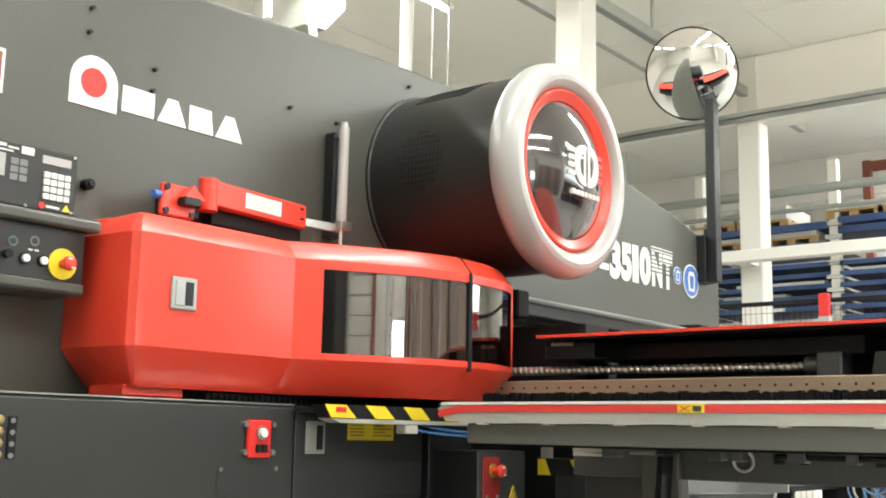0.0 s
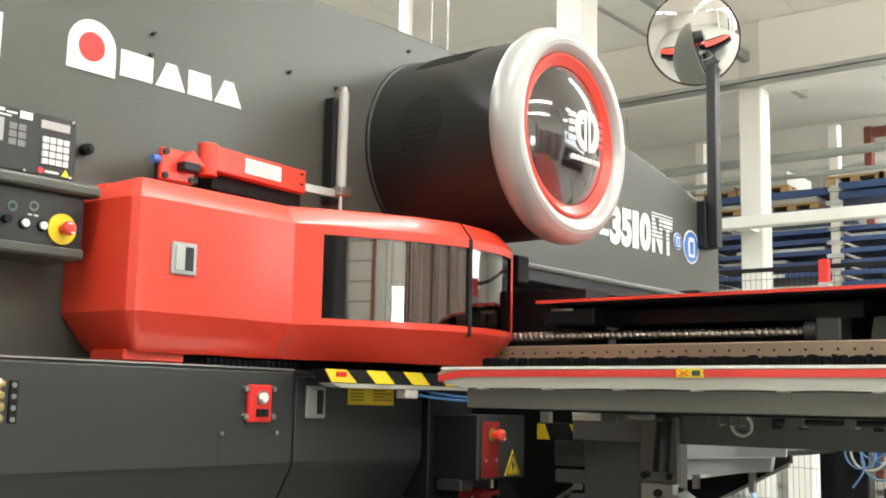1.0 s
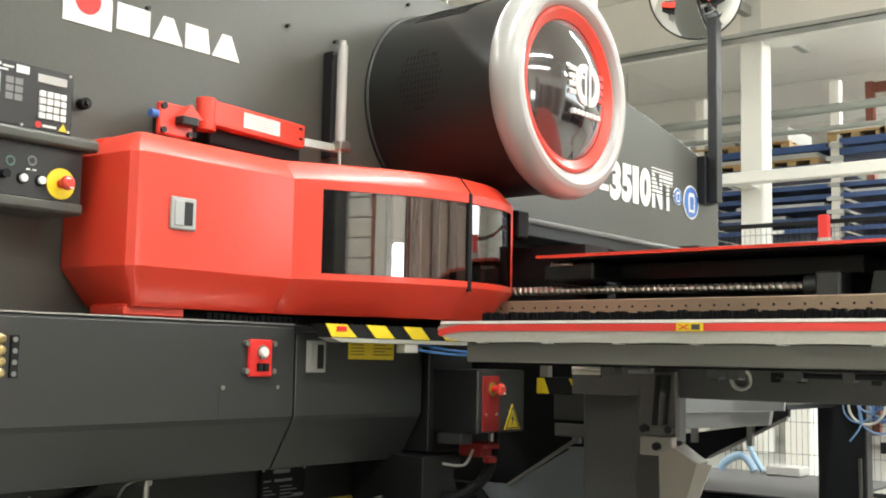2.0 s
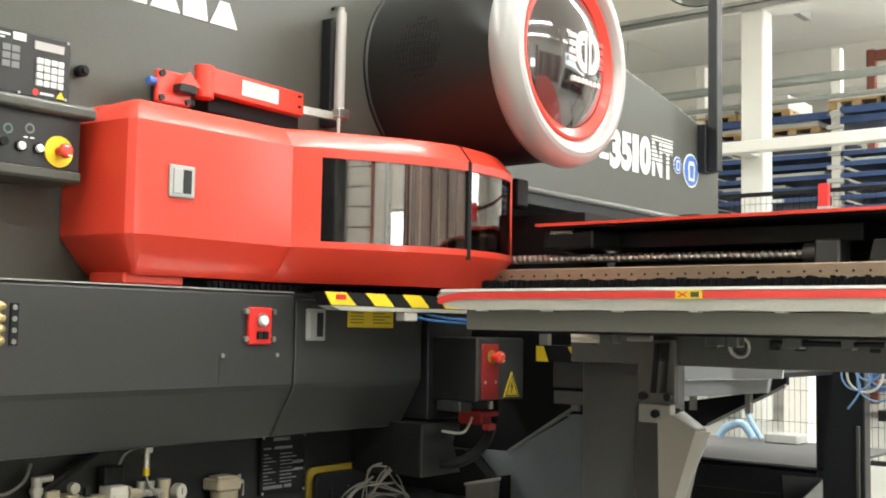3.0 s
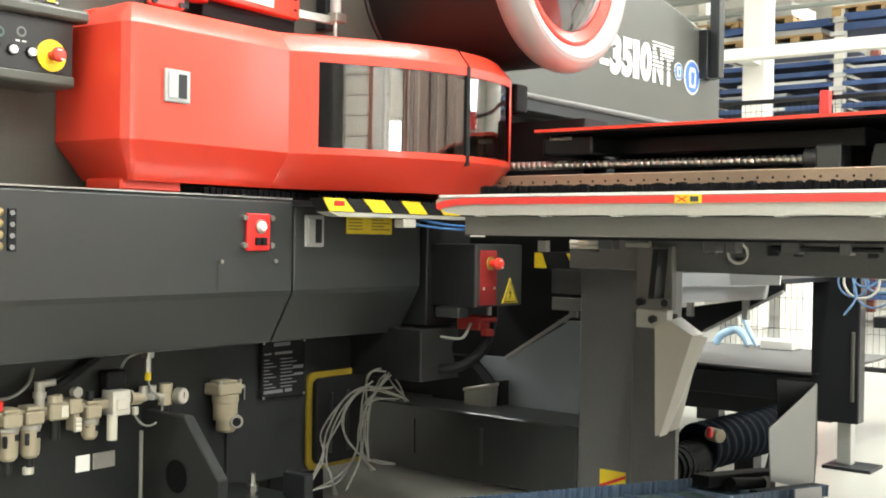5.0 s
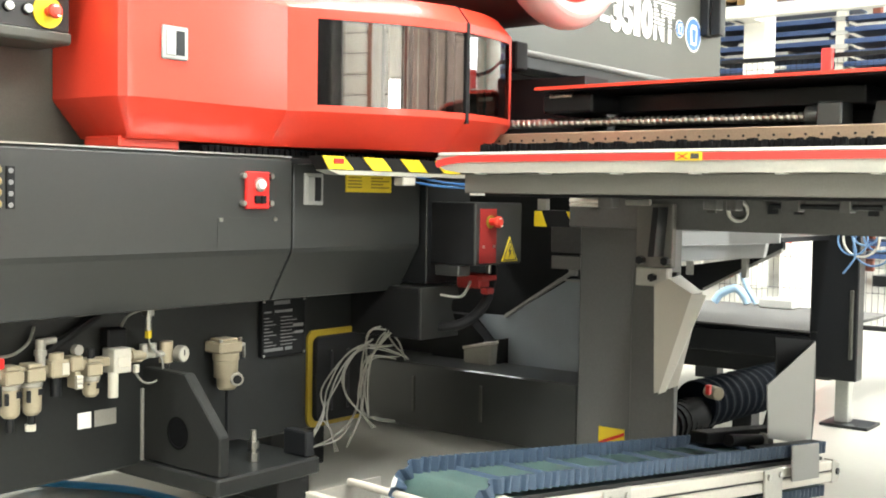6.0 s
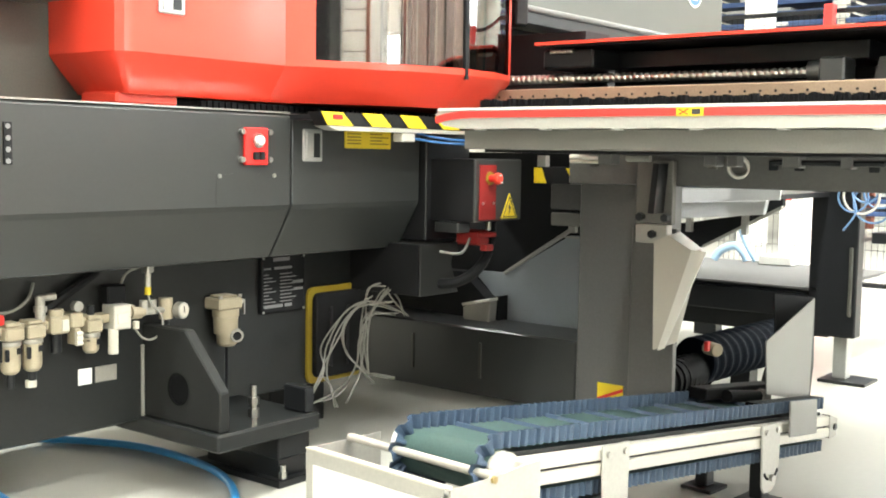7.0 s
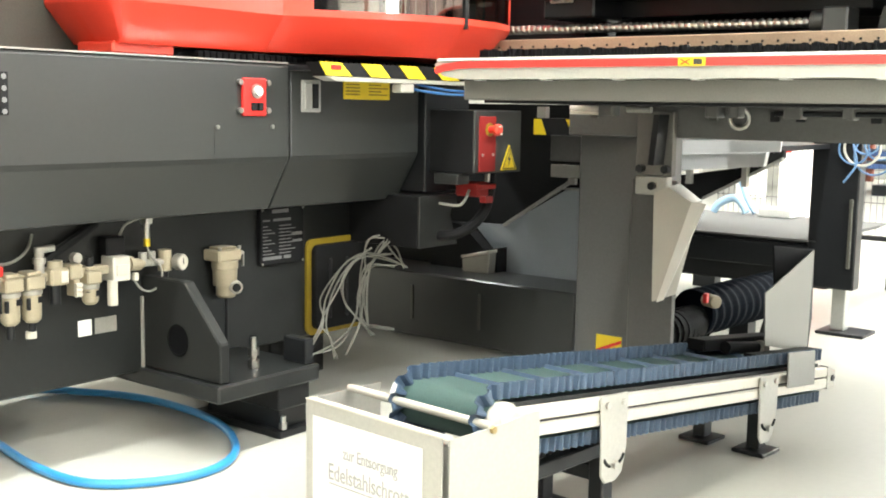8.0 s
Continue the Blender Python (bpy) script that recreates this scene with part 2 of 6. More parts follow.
def lathe(profile, at, axis, n=48, bm=None, closed=False):
    """Turns (radius, distance) pairs about an axis through at."""
    own = bmesh.new()
    q = Vector(axis).to_track_quat("Z", "Y").to_matrix().to_4x4()
    m = Matrix.Translation(at) @ q
    rings = []
    for r, h in profile:
        if r < 1e-6:
            rings.append([own.verts.new(m @ Vector((0, 0, h)))])
        else:
            rings.append([own.verts.new(m @ Vector((r * math.cos(2 * math.pi * i / n), r * math.sin(2 * math.pi * i / n), h))) for i in range(n)])
    pairs = list(zip(rings, rings[1:])) + ([(rings[-1], rings[0])] if closed else [])
    for a, b in pairs:
        for i in range(n):
            j = (i + 1) % n
            if len(a) == 1 and len(b) == 1:
                continue
            if len(a) == 1:
                own.faces.new((a[0], b[i], b[j]))
            elif len(b) == 1:
                own.faces.new((a[i], a[j], b[0]))
            else:
                own.faces.new((a[i], a[j], b[j], b[i]))
    return merge(bm, own)


def smooth_line(pts, steps=6):
    pts = [Vector(p) for p in pts]
    out = []
    for i in range(len(pts) - 1):
        p0, p1, p2, p3 = pts[max(i - 1, 0)], pts[i], pts[i + 1], pts[min(i + 2, len(pts) - 1)]
        for k in range(steps):
            t = k / steps
            out.append(0.5 * ((2 * p1) + (p2 - p0) * t + (2 * p0 - 5 * p1 + 4 * p2 - p3) * t * t + (3 * p1 - p0 - 3 * p2 + p3) * t ** 3))
    return out + [pts[-1]]


def tube(pts, r, n=8, steps=6, bm=None):
    line = smooth_line(pts, steps) if steps > 1 else [Vector(p) for p in pts]
    own = bmesh.new()
    rings, side = [], None
    for i, p in enumerate(line):
        d = (line[min(i + 1, len(line) - 1)] - line[max(i - 1, 0)]).normalized()
        if side is None:
            side = d.orthogonal().normalized()
        side = (side - d * side.dot(d)).normalized()
        up = d.cross(side)
        rings.append([own.verts.new(p + r * (math.cos(2 * math.pi * k / n) * side + math.sin(2 * math.pi * k / n) * up)) for k in range(n)])
    for a, b in zip(rings, rings[1:]):
        for k in range(n):
            own.faces.new((a[k], a[(k + 1) % n], b[(k + 1) % n], b[k]))
    own.faces.new(rings[0][::-1])
    own.faces.new(rings[-1])
    return merge(bm, own)


def offset_loop(loop, d):
    """Moves an open plan line sideways by d (to its left)."""
    out = []
    for i, p in enumerate(loop):
        a, b = Vector(loop[max(i - 1, 0)]), Vector(loop[min(i + 1, len(loop) - 1)])
        t = (b - a).normalized()
        out.append((p[0] - t.y * d, p[1] + t.x * d))
    return out


def lettering(text, size, parent, at, mat, label="", width=None, turn=(90, 0, 0), bold=0.0, depth=0.0006, align="LEFT"):
    cu = bpy.data.curves.new("lettering", "FONT")
    cu.body, cu.size, cu.extrude, cu.offset, cu.align_x = text, size, depth, bold, align
    tmp = new("lettering", cu)
    dg = bpy.context.evaluated_depsgraph_get()
    me = bpy.data.meshes.new_from_object(tmp.evaluated_get(dg))
    bpy.data.objects.remove(tmp)
    me.materials.clear()
    me.materials.append(mat)
    if width:
        xs = [v.co.x for v in me.vertices]
        left, k = min(xs), width / (max(xs) - min(xs))
        for v in me.vertices:
            v.co.x = (v.co.x - left) * k
    ob = new("lettering", me)
    ob.parent = parent
    ob.matrix_local = pose(*(Vector(at) - BASE.get(top(parent).name, Vector((0, 0, 0)))), *turn)
    if label:
        ob["label"] = label
    return ob


def bars(rows, mat, parent, plane_y, label=""):
    """Plain bars for writing that cannot be read, on a face that looks towards -y: rows of x0, x1, z, height."""
    bm = None
    for x0, x1, z, h in rows:
        bm = box(x0, x1, plane_y - 0.0012, plane_y + 0.001, z, z + h, bm=bm)
    return tagged(part("printing", bm, mat, parent, label), kind="stuff")

# ---- the hall ----
single("floor", box(-9, 19, -7, 12, -0.12, 0), FLOORM, "pale glossy sealed concrete hall floor", "floor", "structure")
bm = box(-9, 19, -7, 12, 5.5, 5.6)
for i in range(10):
    for k in range(5):
        box(-8.995 + i * 2.8, -6.205 + i * 2.8, -6.995 + k * 3.8, -3.205 + k * 3.8, 5.45, 5.4985, bm=bm)
single("ceiling", bm, CEILM, "cream painted concrete slab hall ceiling with joints", "ceiling", "structure")
single("wall_back", box(-9.25, -9, -7, 12, 0, 5.45), WALLM, "cream painted hall wall", "wall", "structure")
single("wall_far", box(19, 19.25, -7, 12, 0, 5.45), WALLM, "cream painted hall wall", "wall", "structure")
single("wall_left", box(-9, 19, 12, 12.25, 0, 5.45), WALLM, "cream painted hall wall", "wall", "structure")


def window_wall():
    y0, y1 = -7.25, -7.0
    edges = [-9.0]
    for wx, wh, ws, wt, watts in WINDOWS:
        edges += [wx - wh, wx + wh]
    edges.append(19.0)
    bm = box(-9, 19, y0, y1, 0, 1.05)
    box(-9, 19, y0, y1, 4.15, 5.45, bm=bm)
    for a, b in zip(edges[0::2], edges[1::2]):
        box(a, b, y0, y1, 1.05, 4.15, bm=bm)
    for wx, wh, ws, wt, watts in WINDOWS:
        if wt < 4.15:
            box(wx - wh, wx + wh, y0, y1, wt, 4.15, bm=bm)
        if ws > 1.05:
            box(wx - wh, wx + wh, y0, y1, 1.05, ws, bm=bm)
    single("wall_windows", bm, WALLM, "cream painted hall wall with windows", "wall", "structure")
    for i, (wx, wh, ws, wt, watts) in enumerate(WINDOWS):
        w = thing("window_%d" % (i + 1), "white framed hall window, daylight behind it", "window", (wx, -7.1, ws), kind="structure", group="hall windows")
        n = 3 if wh > 1 else 1
        bm = box(wx - wh, wx + wh, -7.16, -7.08, ws, ws + 0.08)
        box(wx - wh, wx + wh, -7.16, -7.08, wt - 0.08, wt, bm=bm)
        step = (2 * wh - 0.08) / n
        for k in range(n + 1):
            c = wx - wh + 0.04 + k * step
            box(c - 0.04, c + 0.04, -7.16, -7.08, ws + 0.08, wt - 0.08, bm=bm)
        part("window_frame", bm, WHITE, w)
        for k in range(n):
            a = wx - wh + 0.04 + k * step
            p = part("pane", box(a + 0.04, a + step - 0.04, -7.125, -7.115, ws + 0.08, wt - 0.08), CLEAR, w)
            p.visible_shadow = False


window_wall()
# tall sectional door behind the camera, which the guard's window mirrors
gate = thing("door_1", "cream sectional hall door in dark steel posts", "door", (0.9, -6.95, 0), kind="structure")
for gx0, gx1 in ((0.27, 0.775), (0.985, 1.60)):
    for k in range(17):
        part("door_panel", box(gx0, gx1, -6.98, -6.94, 0.012 + k * 0.235, 0.228 + k * 0.235, 0.004), WALLM, gate)
part("door_leaf_core", box(0.27, 1.60, -6.99, -6.981, 0.0, 4.0), BLACK, gate)
for gx0, gx1, m in ((0.78, 0.98, BRICKR), (2.53, 2.62, DARK), (2.72, 2.90, BRICKR)):
    part("door_post", box(gx0, gx1, -6.99, -6.86, 0.0, 4.1, 0.006), m, gate)
# brown partition beside the door, mirrored in the guard's window too
ptn = thing("partition", "brown panelled partition with pale posts against the hall wall", "partition", (5.0, -6.7, 0))
for k in range(5):
    part("panel", box(3.06 + k * 0.86, 3.80 + k * 0.86, -6.74, -6.70, 0.0, 3.3, 0.006), PARTM, ptn)
    part("post", box(3.805 + k * 0.86, 3.915 + k * 0.86, -6.76, -6.66, 0.0, 3.35, 0.006), (CREAM, DARK)[k % 2], ptn)


def far_machine(x, y, w, label):
    """A dark machine at the far wall: base, upright body, ram, panel on an arm."""
    e = thing("far_machine", label, "machine", (x, y, 0), group="machines along the hall wall")
    part("base", box(x - w / 2, x + w / 2, y - 0.5, y + 0.5, 0.0, 0.8, 0.02), DARK, e)
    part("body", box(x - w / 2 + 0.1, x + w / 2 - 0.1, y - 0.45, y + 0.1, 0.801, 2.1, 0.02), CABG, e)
    part("ram", box(x - w / 2 + 0.2, x + w / 2 - 0.2, y + 0.101, y + 0.3, 1.25, 1.8, 0.01), GREY, e)
    part("table", box(x - w / 2, x + w / 2, y + 0.1, y + 0.7, 0.802, 0.86, 0.006), STEEL, e)
    part("panel", box(x + w / 2 - 0.4, x + w / 2 - 0.05, y + 0.5, y + 0.58, 1.15, 1.6, 0.01), ALUP, e)
    part("panel_arm", rod((x + w / 2 - 0.2, y + 0.08, 1.9), (x + w / 2 - 0.2, y + 0.53, 1.601), 0.03, 10), DARK, e)


for mx, mw in ((8.7, 2.2), (11.7, 2.6), (15.0, 2.8)):
    far_machine(mx, -5.9, mw, "dark machine tool standing along the hall wall")
# made-up cabinet that keeps the left of the guard's window dark
lk = thing("added_cabinet", "tall black cabinet added to darken the guard window's reflection", "cabinet", (-0.3, -6.7, 0))
part("body", box(-0.85, 0.22, -6.98, -6.45, 0.06, 3.6, 0.01), DARK, lk)
part("plinth", box(-0.82, 0.19, -6.96, -6.48, 0.0, 0.059), BLACK, lk)
for a0, a1 in ((-0.838, -0.318), (-0.312, 0.208)):
    part("door", box(a0, a1, -6.449, -6.43, 0.08, 3.58, 0.004), DARK, lk)
single("ceiling_beam", box(11.85, 12.25, -7, 12, 4.65, 5.45, 0.02), CEILM, "cream painted concrete ceiling beam", "beam", "structure")
single("ceiling_beam", box(16.9, 17.3, -7, 12, 4.75, 5.45, 0.02), CEILM, "cream painted concrete ceiling beam", "beam", "structure")
for cx in (8.08, 11.98):
    single("column", box(cx - 0.135, cx + 0.135, 4.85, 5.12, 0, 5.45, 0.015), WHITE, "white painted square concrete hall column", "column", "structure", "hall columns", base=(cx, 4.98, 0))
for cx in (-3.0, 1.6, 6.2):
    single("column", box(cx - 0.18, cx + 0.18, -4.2, -3.83, 0, 5.45, 0.015), WHITE, "white painted square concrete hall column", "column", "structure", "hall columns", base=(cx, -4.0, 0))
single("column", box(16.9, 17.26, 4.8, 5.17, 0, 4.75, 0.015), WHITE, "white painted square concrete hall column", "column", "structure", "hall columns", base=(17.08, 4.98, 0))


def cable_tray(y0, y1, x, z):
    bm = box(x - 0.1, x + 0.1, y0, y1, z, z + 0.012)
    box(x - 0.1, x - 0.094, y0, y1, z, z + 0.06, bm=bm)
    box(x + 0.094, x + 0.1, y0, y1, z, z + 0.06, bm=bm)
    return bm


single("cable_tray", cable_tray(-4, 9.5, 11.72, 4.66), GALV, "galvanised steel cable tray under the ceiling beam", "cable tray", base=(11.72, 0, 4.66))
single("steel_rail", box(6.8, 13.7, 4.97, 5.07, 4.97, 5.09, 0.01), GALV, "galvanised steel rail hung under the ceiling", "rail")
single("steel_rail", rod((5.5, 5.5, 5.0), (12.2, 5.56, 5.0), 0.022, 10), GALV, "thin galvanised pipe hung under the ceiling", "pipe")
for hx in (9.6, 10.9):
    single("hanger_rod", rod((hx, 5.02, 5.09), (hx, 5.02, 5.45), 0.018, 8), GALV, "thin steel hanger rod under the ceiling", "hanger rod", group="rail hangers")
for k, (px, pz, pr) in enumerate(((12.5, 3.93, 0.055), (12.6, 3.72, 0.03))):
    e = thing("service_pipe", "long painted steel service pipe hung from the ceiling", "pipe", (px, 2.5, pz), group="service pipes")
    part("tube", rod((px, -5, pz), (px, 10.5, pz), pr, 12), PIPEM, e, smooth=True)
    for hy in (-4.0, -0.4, 3.0, 7.0):
        part("hanger", rod((px, hy, pz), (px, hy, 5.45), 0.008, 6), GALV, e)
e = thing("steel_beam", "white painted horizontal steel beam on the columns", "beam", (11.48, 0.3, 3.0))
part("beam", box(11.40, 11.56, -5, 5.6, 2.955, 3.085, 0.012), WHITE, e)
part("arm", box(11.56, 11.844, 4.9, 5.08, 2.96, 3.08), WHITE, e)
for bx, y0, y1 in ((6.7, 6.02, 6.14),):
    single("downpipe", rod((bx, 5.8, 0), (bx, 5.8, 5.45), 0.055, 16), WHITE, "white vertical drain pipe", "pipe", smooth=True)


def tube_lamp(tx, ty, tz):
    e = thing("ceiling_lamp", "long white fluorescent batten lamp, lit; the outer four added", "ceiling lamp", (tx, ty, tz), group="hall lamps")
    part("housing", box(tx - 2.85, tx + 2.85, ty - 0.035, ty + 0.035, tz + 0.0, tz + 0.05, 0.01), WHITE, e)
    for k in range(4):
        a = tx - 2.8 + k * 1.41
        part("tube", rod((a, ty, tz - 0.022), (a + 1.36, ty, tz - 0.022), 0.018, 10), TUBEGLOW, e, smooth=True)
    for k in (-2.4, 2.4):
        part("hanger", rod((tx + k, ty, tz + 0.07), (tx + k, ty, 5.45), 0.008, 6), GALV, e)


for tx, ty, tz in TUBES:
    tube_lamp(tx, ty, tz)

# ---- racks and fence at the far side ----


def rack():
    """Uprights and sheet trays with pallets on them."""
    for uy in (2.78, 4.58, 6.37, 8.2):
        u = thing("rack_upright", "cream steel rack upright with bracket hooks", "rack upright", (13.5, uy, 0), group="sheet rack uprights")
        part("post", box(13.44, 13.56, uy - 0.06, uy + 0.06, 0, 4.5, 0.006), WALLM, u)
        for k in range(16):
            z = 1.18 + k * 0.165
            part("hook", box(13.40, 13.44, uy - 0.10, uy + 0.10, z, z + 0.05), STOCK, u)
    rnd = random.Random(4)
    low = (0.35, 0.50, 0.65, 0.80, 0.95, 1.10, 1.25, 1.40, 1.55, 1.70, 1.85, 2.0, 2.13, 2.26, 2.38, 2.51, 2.64, 2.77, 2.91, 3.05, 3.18)
    for y0, y1, high in ((0.94, 2.72, (3.59, 3.71)), (2.84, 4.52, (3.59, 3.71)), (4.64, 6.31, (3.42, 3.67)), (6.43, 8.14, (3.42, 3.67))):
        for k, z in enumerate(low + high):
            if 2.3 < z < 2.6 and 4.6 < y0 < 5:
                continue
            b = thing("sheet_tray", "flat blue steel sheet storage tray in a rack", "storage tray", (13.5, (y0 + y1) / 2, z), group="sheet trays")
            part("deck", box(13.42, 14.6, y0, y1, z, z + 0.02), RACKBLUE, b)
            h = 0.030 if z < 3.3 else 0.045
            part("front_rail", box(13.40, 13.46, y0, y1, z - h, z + h, 0.006), RACKBLUE, b)
            if z < 3.3 and rnd.random() < 0.45:
                a = y0 + rnd.uniform(0.05, 0.6)
                single("sheet_pack", box(13.47, 14.4, a, min(a + rnd.uniform(0.6, 1.2), y1), z + 0.02, z + rnd.uniform(0.05, 0.085)), STOCK, "flat pack of grey sheet on a tray", "sheet pack", group="packs of sheet", base=(13.9, a, z + 0.02))
            if rnd.random() < 0.3:
                a = y0 + rnd.uniform(0.2, 0.9)
                single("tray_tag", box(13.385, 13.40, a, a + 0.22, z - 0.022, z + 0.02), rnd.choice([PAPER, PAPER, REDFLAT]), "small card tag on a storage tray", "tag", group="tray tags", base=(13.39, a, z))
    for y0, z, h in ((3.35, 3.73, 0.10), (3.98, 3.73, 0.05), (2.0, 3.73, 0.10), (4.78, 3.44, 0.07), (5.50, 3.44, 0.05), (5.15, 3.69, 0.18), (5.86, 3.69, 0.05), (6.6, 3.69, 0.12), (4.72, 2.28, 0.07), (5.46, 2.28, 0.07)):
        p = thing("pallet", "pale wooden pallet on a rack tray", "pallet", (13.6, y0, z), group="pallets on the rack")
        for i in range(3):
            part("skid", box(13.43, 14.4, y0 + 0.29 * i, y0 + 0.29 * i + 0.11, z + 0.002, z + 0.085), WOOD, p)
        for i in range(5):
            part("board", box(13.42 + i * 0.2, 13.54 + i * 0.2, y0, y0 + 0.69, z + 0.087, z + 0.115), WOOD, p)
        single("sheet_pack", box(13.45, 14.3, y0 + 0.03, y0 + 0.66, z + 0.117, z + 0.12 + h), STOCK, "wrapped grey sheet pack on a pallet", "sheet pack", group="packs of sheet", base=(13.9, y0 + 0.35, z + 0.117))


rack()
single("ceiling_unit", prism([(6.20, 4.42), (6.44, 4.44), (6.68, 4.70), (6.66, 5.45), (6.20, 5.45)], "y", 6.5, 7.2, 0.01), EDGE, "beige boxed duct hanging under the ceiling", "duct", base=(6.4, 6.8, 4.42))
for x0, x1 in ((5.62, 5.70), (5.98, 6.22)):
    single("duct_strut", rod((x0, 6.42, 5.45), (x1, 6.42, 4.30), 0.035, 10), WHITE, "white tubular strut under the ceiling", "strut", group="duct struts", smooth=True)
single("duct_strut", rod((5.66, 6.42, 4.78), (6.10, 6.42, 4.86), 0.025, 10), WHITE, "white tubular strut under the ceiling", "strut", group="duct struts", smooth=True)
for x in (6.68, 6.89):
    single("hanging_cable", rod((x, 5.5, 3.0), (x, 5.5, 5.45), 0.007, 6), GALV, "thin cable hanging from the ceiling", "cable", group="hanging cables")
rf = thing("door_frame", "rust red steel frame beyond the rack", "door frame", (16.3, 5.05, 0))
part("post", box(16.25, 16.37, 4.97, 5.09, 0, 5.14, 0.01), BRICKR, rf)
part("lintel", box(16.25, 16.37, 3.0, 4.9695, 4.98, 5.12, 0.01), BRICKR, rf)


def fence():
    f = thing("mesh_fence", "black wire mesh safety fence", "fence", (7.6, 1.0, 0))
    bm = None
    part("top_rail", box(7.585, 7.615, -2.2, 3.45, 1.965, 1.995, 0.003), BLACK, f)
    part("bottom_rail", box(7.585, 7.615, -2.2, 3.45, 0.12, 0.15, 0.003), BLACK, f)
    for i in range(140):
        y = -2.2 + i * 0.0404
        bm = box(7.599, 7.601, y, y + 0.0022, 0.15, 1.965, bm=bm)
    for k in range(9):
        z = 0.15 + k * 0.22
        box(7.5985, 7.6015, -2.2, 3.45, z, z + 0.003, bm=bm)
    tagged(part("wire_mesh", bm, BLACK, f), kind="stuff")
    for y in (2.655, 0.9, -0.9):
        p = thing("fence_post", "red square steel fence post with a silver band", "fence post", (7.55, y, 0), group="fence posts")
        part("post", box(7.51, 7.57, y - 0.034, y + 0.034, 0, 2.02, 0.006), REDFLAT, p)
        part("band", box(7.506, 7.573, y - 0.037, y + 0.037, 1.80, 1.86), GALV, p)
        part("foot", box(7.44, 7.64, y - 0.09, y + 0.09, 0, 0.012), REDFLAT, p)


fence()
wc = thing("white_locker", "white steel locker with a red label behind the fence", "locker", (8.6, 3.1, 0))
part("body", box(8.5, 8.72, 3.118, 3.329, 0.0, 1.5, 0.01), WHITE, wc)
part("label_plate", box(8.496, 8.4995, 3.226, 3.275, 0.653, 0.83), REDFLAT, wc)

# ---- the punch press ----
press = thing("punch_press", "large charcoal grey turret punch press frame on floor pads", "punch press", (2.0, 3.0, 0))
TOPLINE = [(-1.2, 2.20), (0.6, 2.29), (1.5, 2.325), (2.115, 2.346), (2.58, 2.371), (3.0, 2.388), (3.4, 2.392), (3.8, 2.378), (4.3, 2.335), (4.76, 2.276), (5.25, 2.195), (5.71, 2.106), (5.83, 2.08)]
bm = prism(TOPLINE + [(5.83, 1.50), (3.55, 1.50), (1.95, 1.50), (1.95, 1.03), (3.2, 1.03), (3.2, 0.50), (2.885, 0.50), (2.885, 0.195), (-1.2, 0.195)], "y", 2.65, 3.35)
bmesh.ops.bevel(bm, geom=[e for e in bm.edges if abs(e.verts[0].co.y - 2.65) < 1e-4 and abs(e.verts[1].co.y - 2.65) < 1e-4], offset=0.012, segments=2, affect="EDGES", profile=0.5)
part("main_frame", bm, GREY, press)
part("lower_side_plate", prism([(-1.2, 0.195), (2.885, 0.195), (2.885, 0.50), (3.2, 0.50), (3.2, 1.03), (-1.2, 1.03)], "y", 2.61, 2.648, 0.006), PLATE, press, "black painted lower frame plate")
for bx, bz in ((1.692, 2.179), (1.689, 2.106), (1.917, 2.059), (1.912, 1.992), (2.468, 2.08), (2.692, 2.078), (3.078, 2.314), (1.45, 2.22)):
    part("bolt", rod((bx, 2.652, bz), (bx, 2.636, bz), 0.0065, 8), DARK, press)
part("throat_cover", box(3.2, 5.2, 2.70, 2.74, 1.03, 1.498), BLACK, press)
part("throat_filler", box(1.955, 3.25, 2.50, 2.646, 1.032, 1.20), BLACK, press)
part("base_plate", box(1.918, 2.302, 2.262, 2.80, 0.160, 0.210, 0.006), PLATE, press)


def gusset(x, zf, zt):
    bm = prism([(2.612, 0.211), (2.275, 0.211), (2.275, zf), (2.275 + (zt - zf) * 0.95, zt), (2.612, zt)], "x", x, x + 0.035, 0.004)
    return part("gusset", bm, GUSS, press)


gusset(1.935, 0.32, 0.475)
part("gusset", box(2.255, 2.29, 2.275, 2.37, 0.211, 0.285, 0.004), DARK, press)
part("hole_liner", lathe([(0.046, 0.004), (0.040, 0.004), (0.038, 0.002), (0.0, 0.002)], (1.935, 2.448, 0.309), (-1, 0, 0), 28), BRISTLE, press, "dark round hole")
part("weld", rod((1.932, 2.606, 0.21), (1.932, 2.606, 0.415), 0.006, 8), STEEL, press)
bm = rod((2.13, 2.36, 0.211), (2.13, 2.36, 0.30), 0.009, 12)
rod((2.13, 2.36, 0.211), (2.13, 2.36, 0.236), 0.017, 6, bm=bm)
rod((2.13, 2.36, 0.248), (2.13, 2.36, 0.268), 0.017, 6, bm=bm)
part("levelling_bolt", bm, STEEL, press, "bright steel levelling bolt with nuts")
bm = box(2.185, 2.312, 2.315, 2.66, 0.078, 0.1595, 0.004)
box(2.195, 2.305, 2.325, 2.64, 0.02, 0.078, bm=bm)
box(2.172, 2.325, 2.297, 2.68, 0.0, 0.022, 0.003, bm=bm)
part("floor_pad", bm, DARK, press)
bm = rod((2.20, 2.312, 0.022), (2.20, 2.312, 0.062), 0.008, 10)
rod((2.20, 2.312, 0.024), (2.20, 2.312, 0.042), 0.013, 6, bm=bm)
part("anchor_bolt", bm, STEEL, press)
for fx in (0.3, -0.9):
    part("floor_pad", box(fx, fx + 0.3, 2.7, 3.2, 0, 0.194, 0.006), DARK, press)
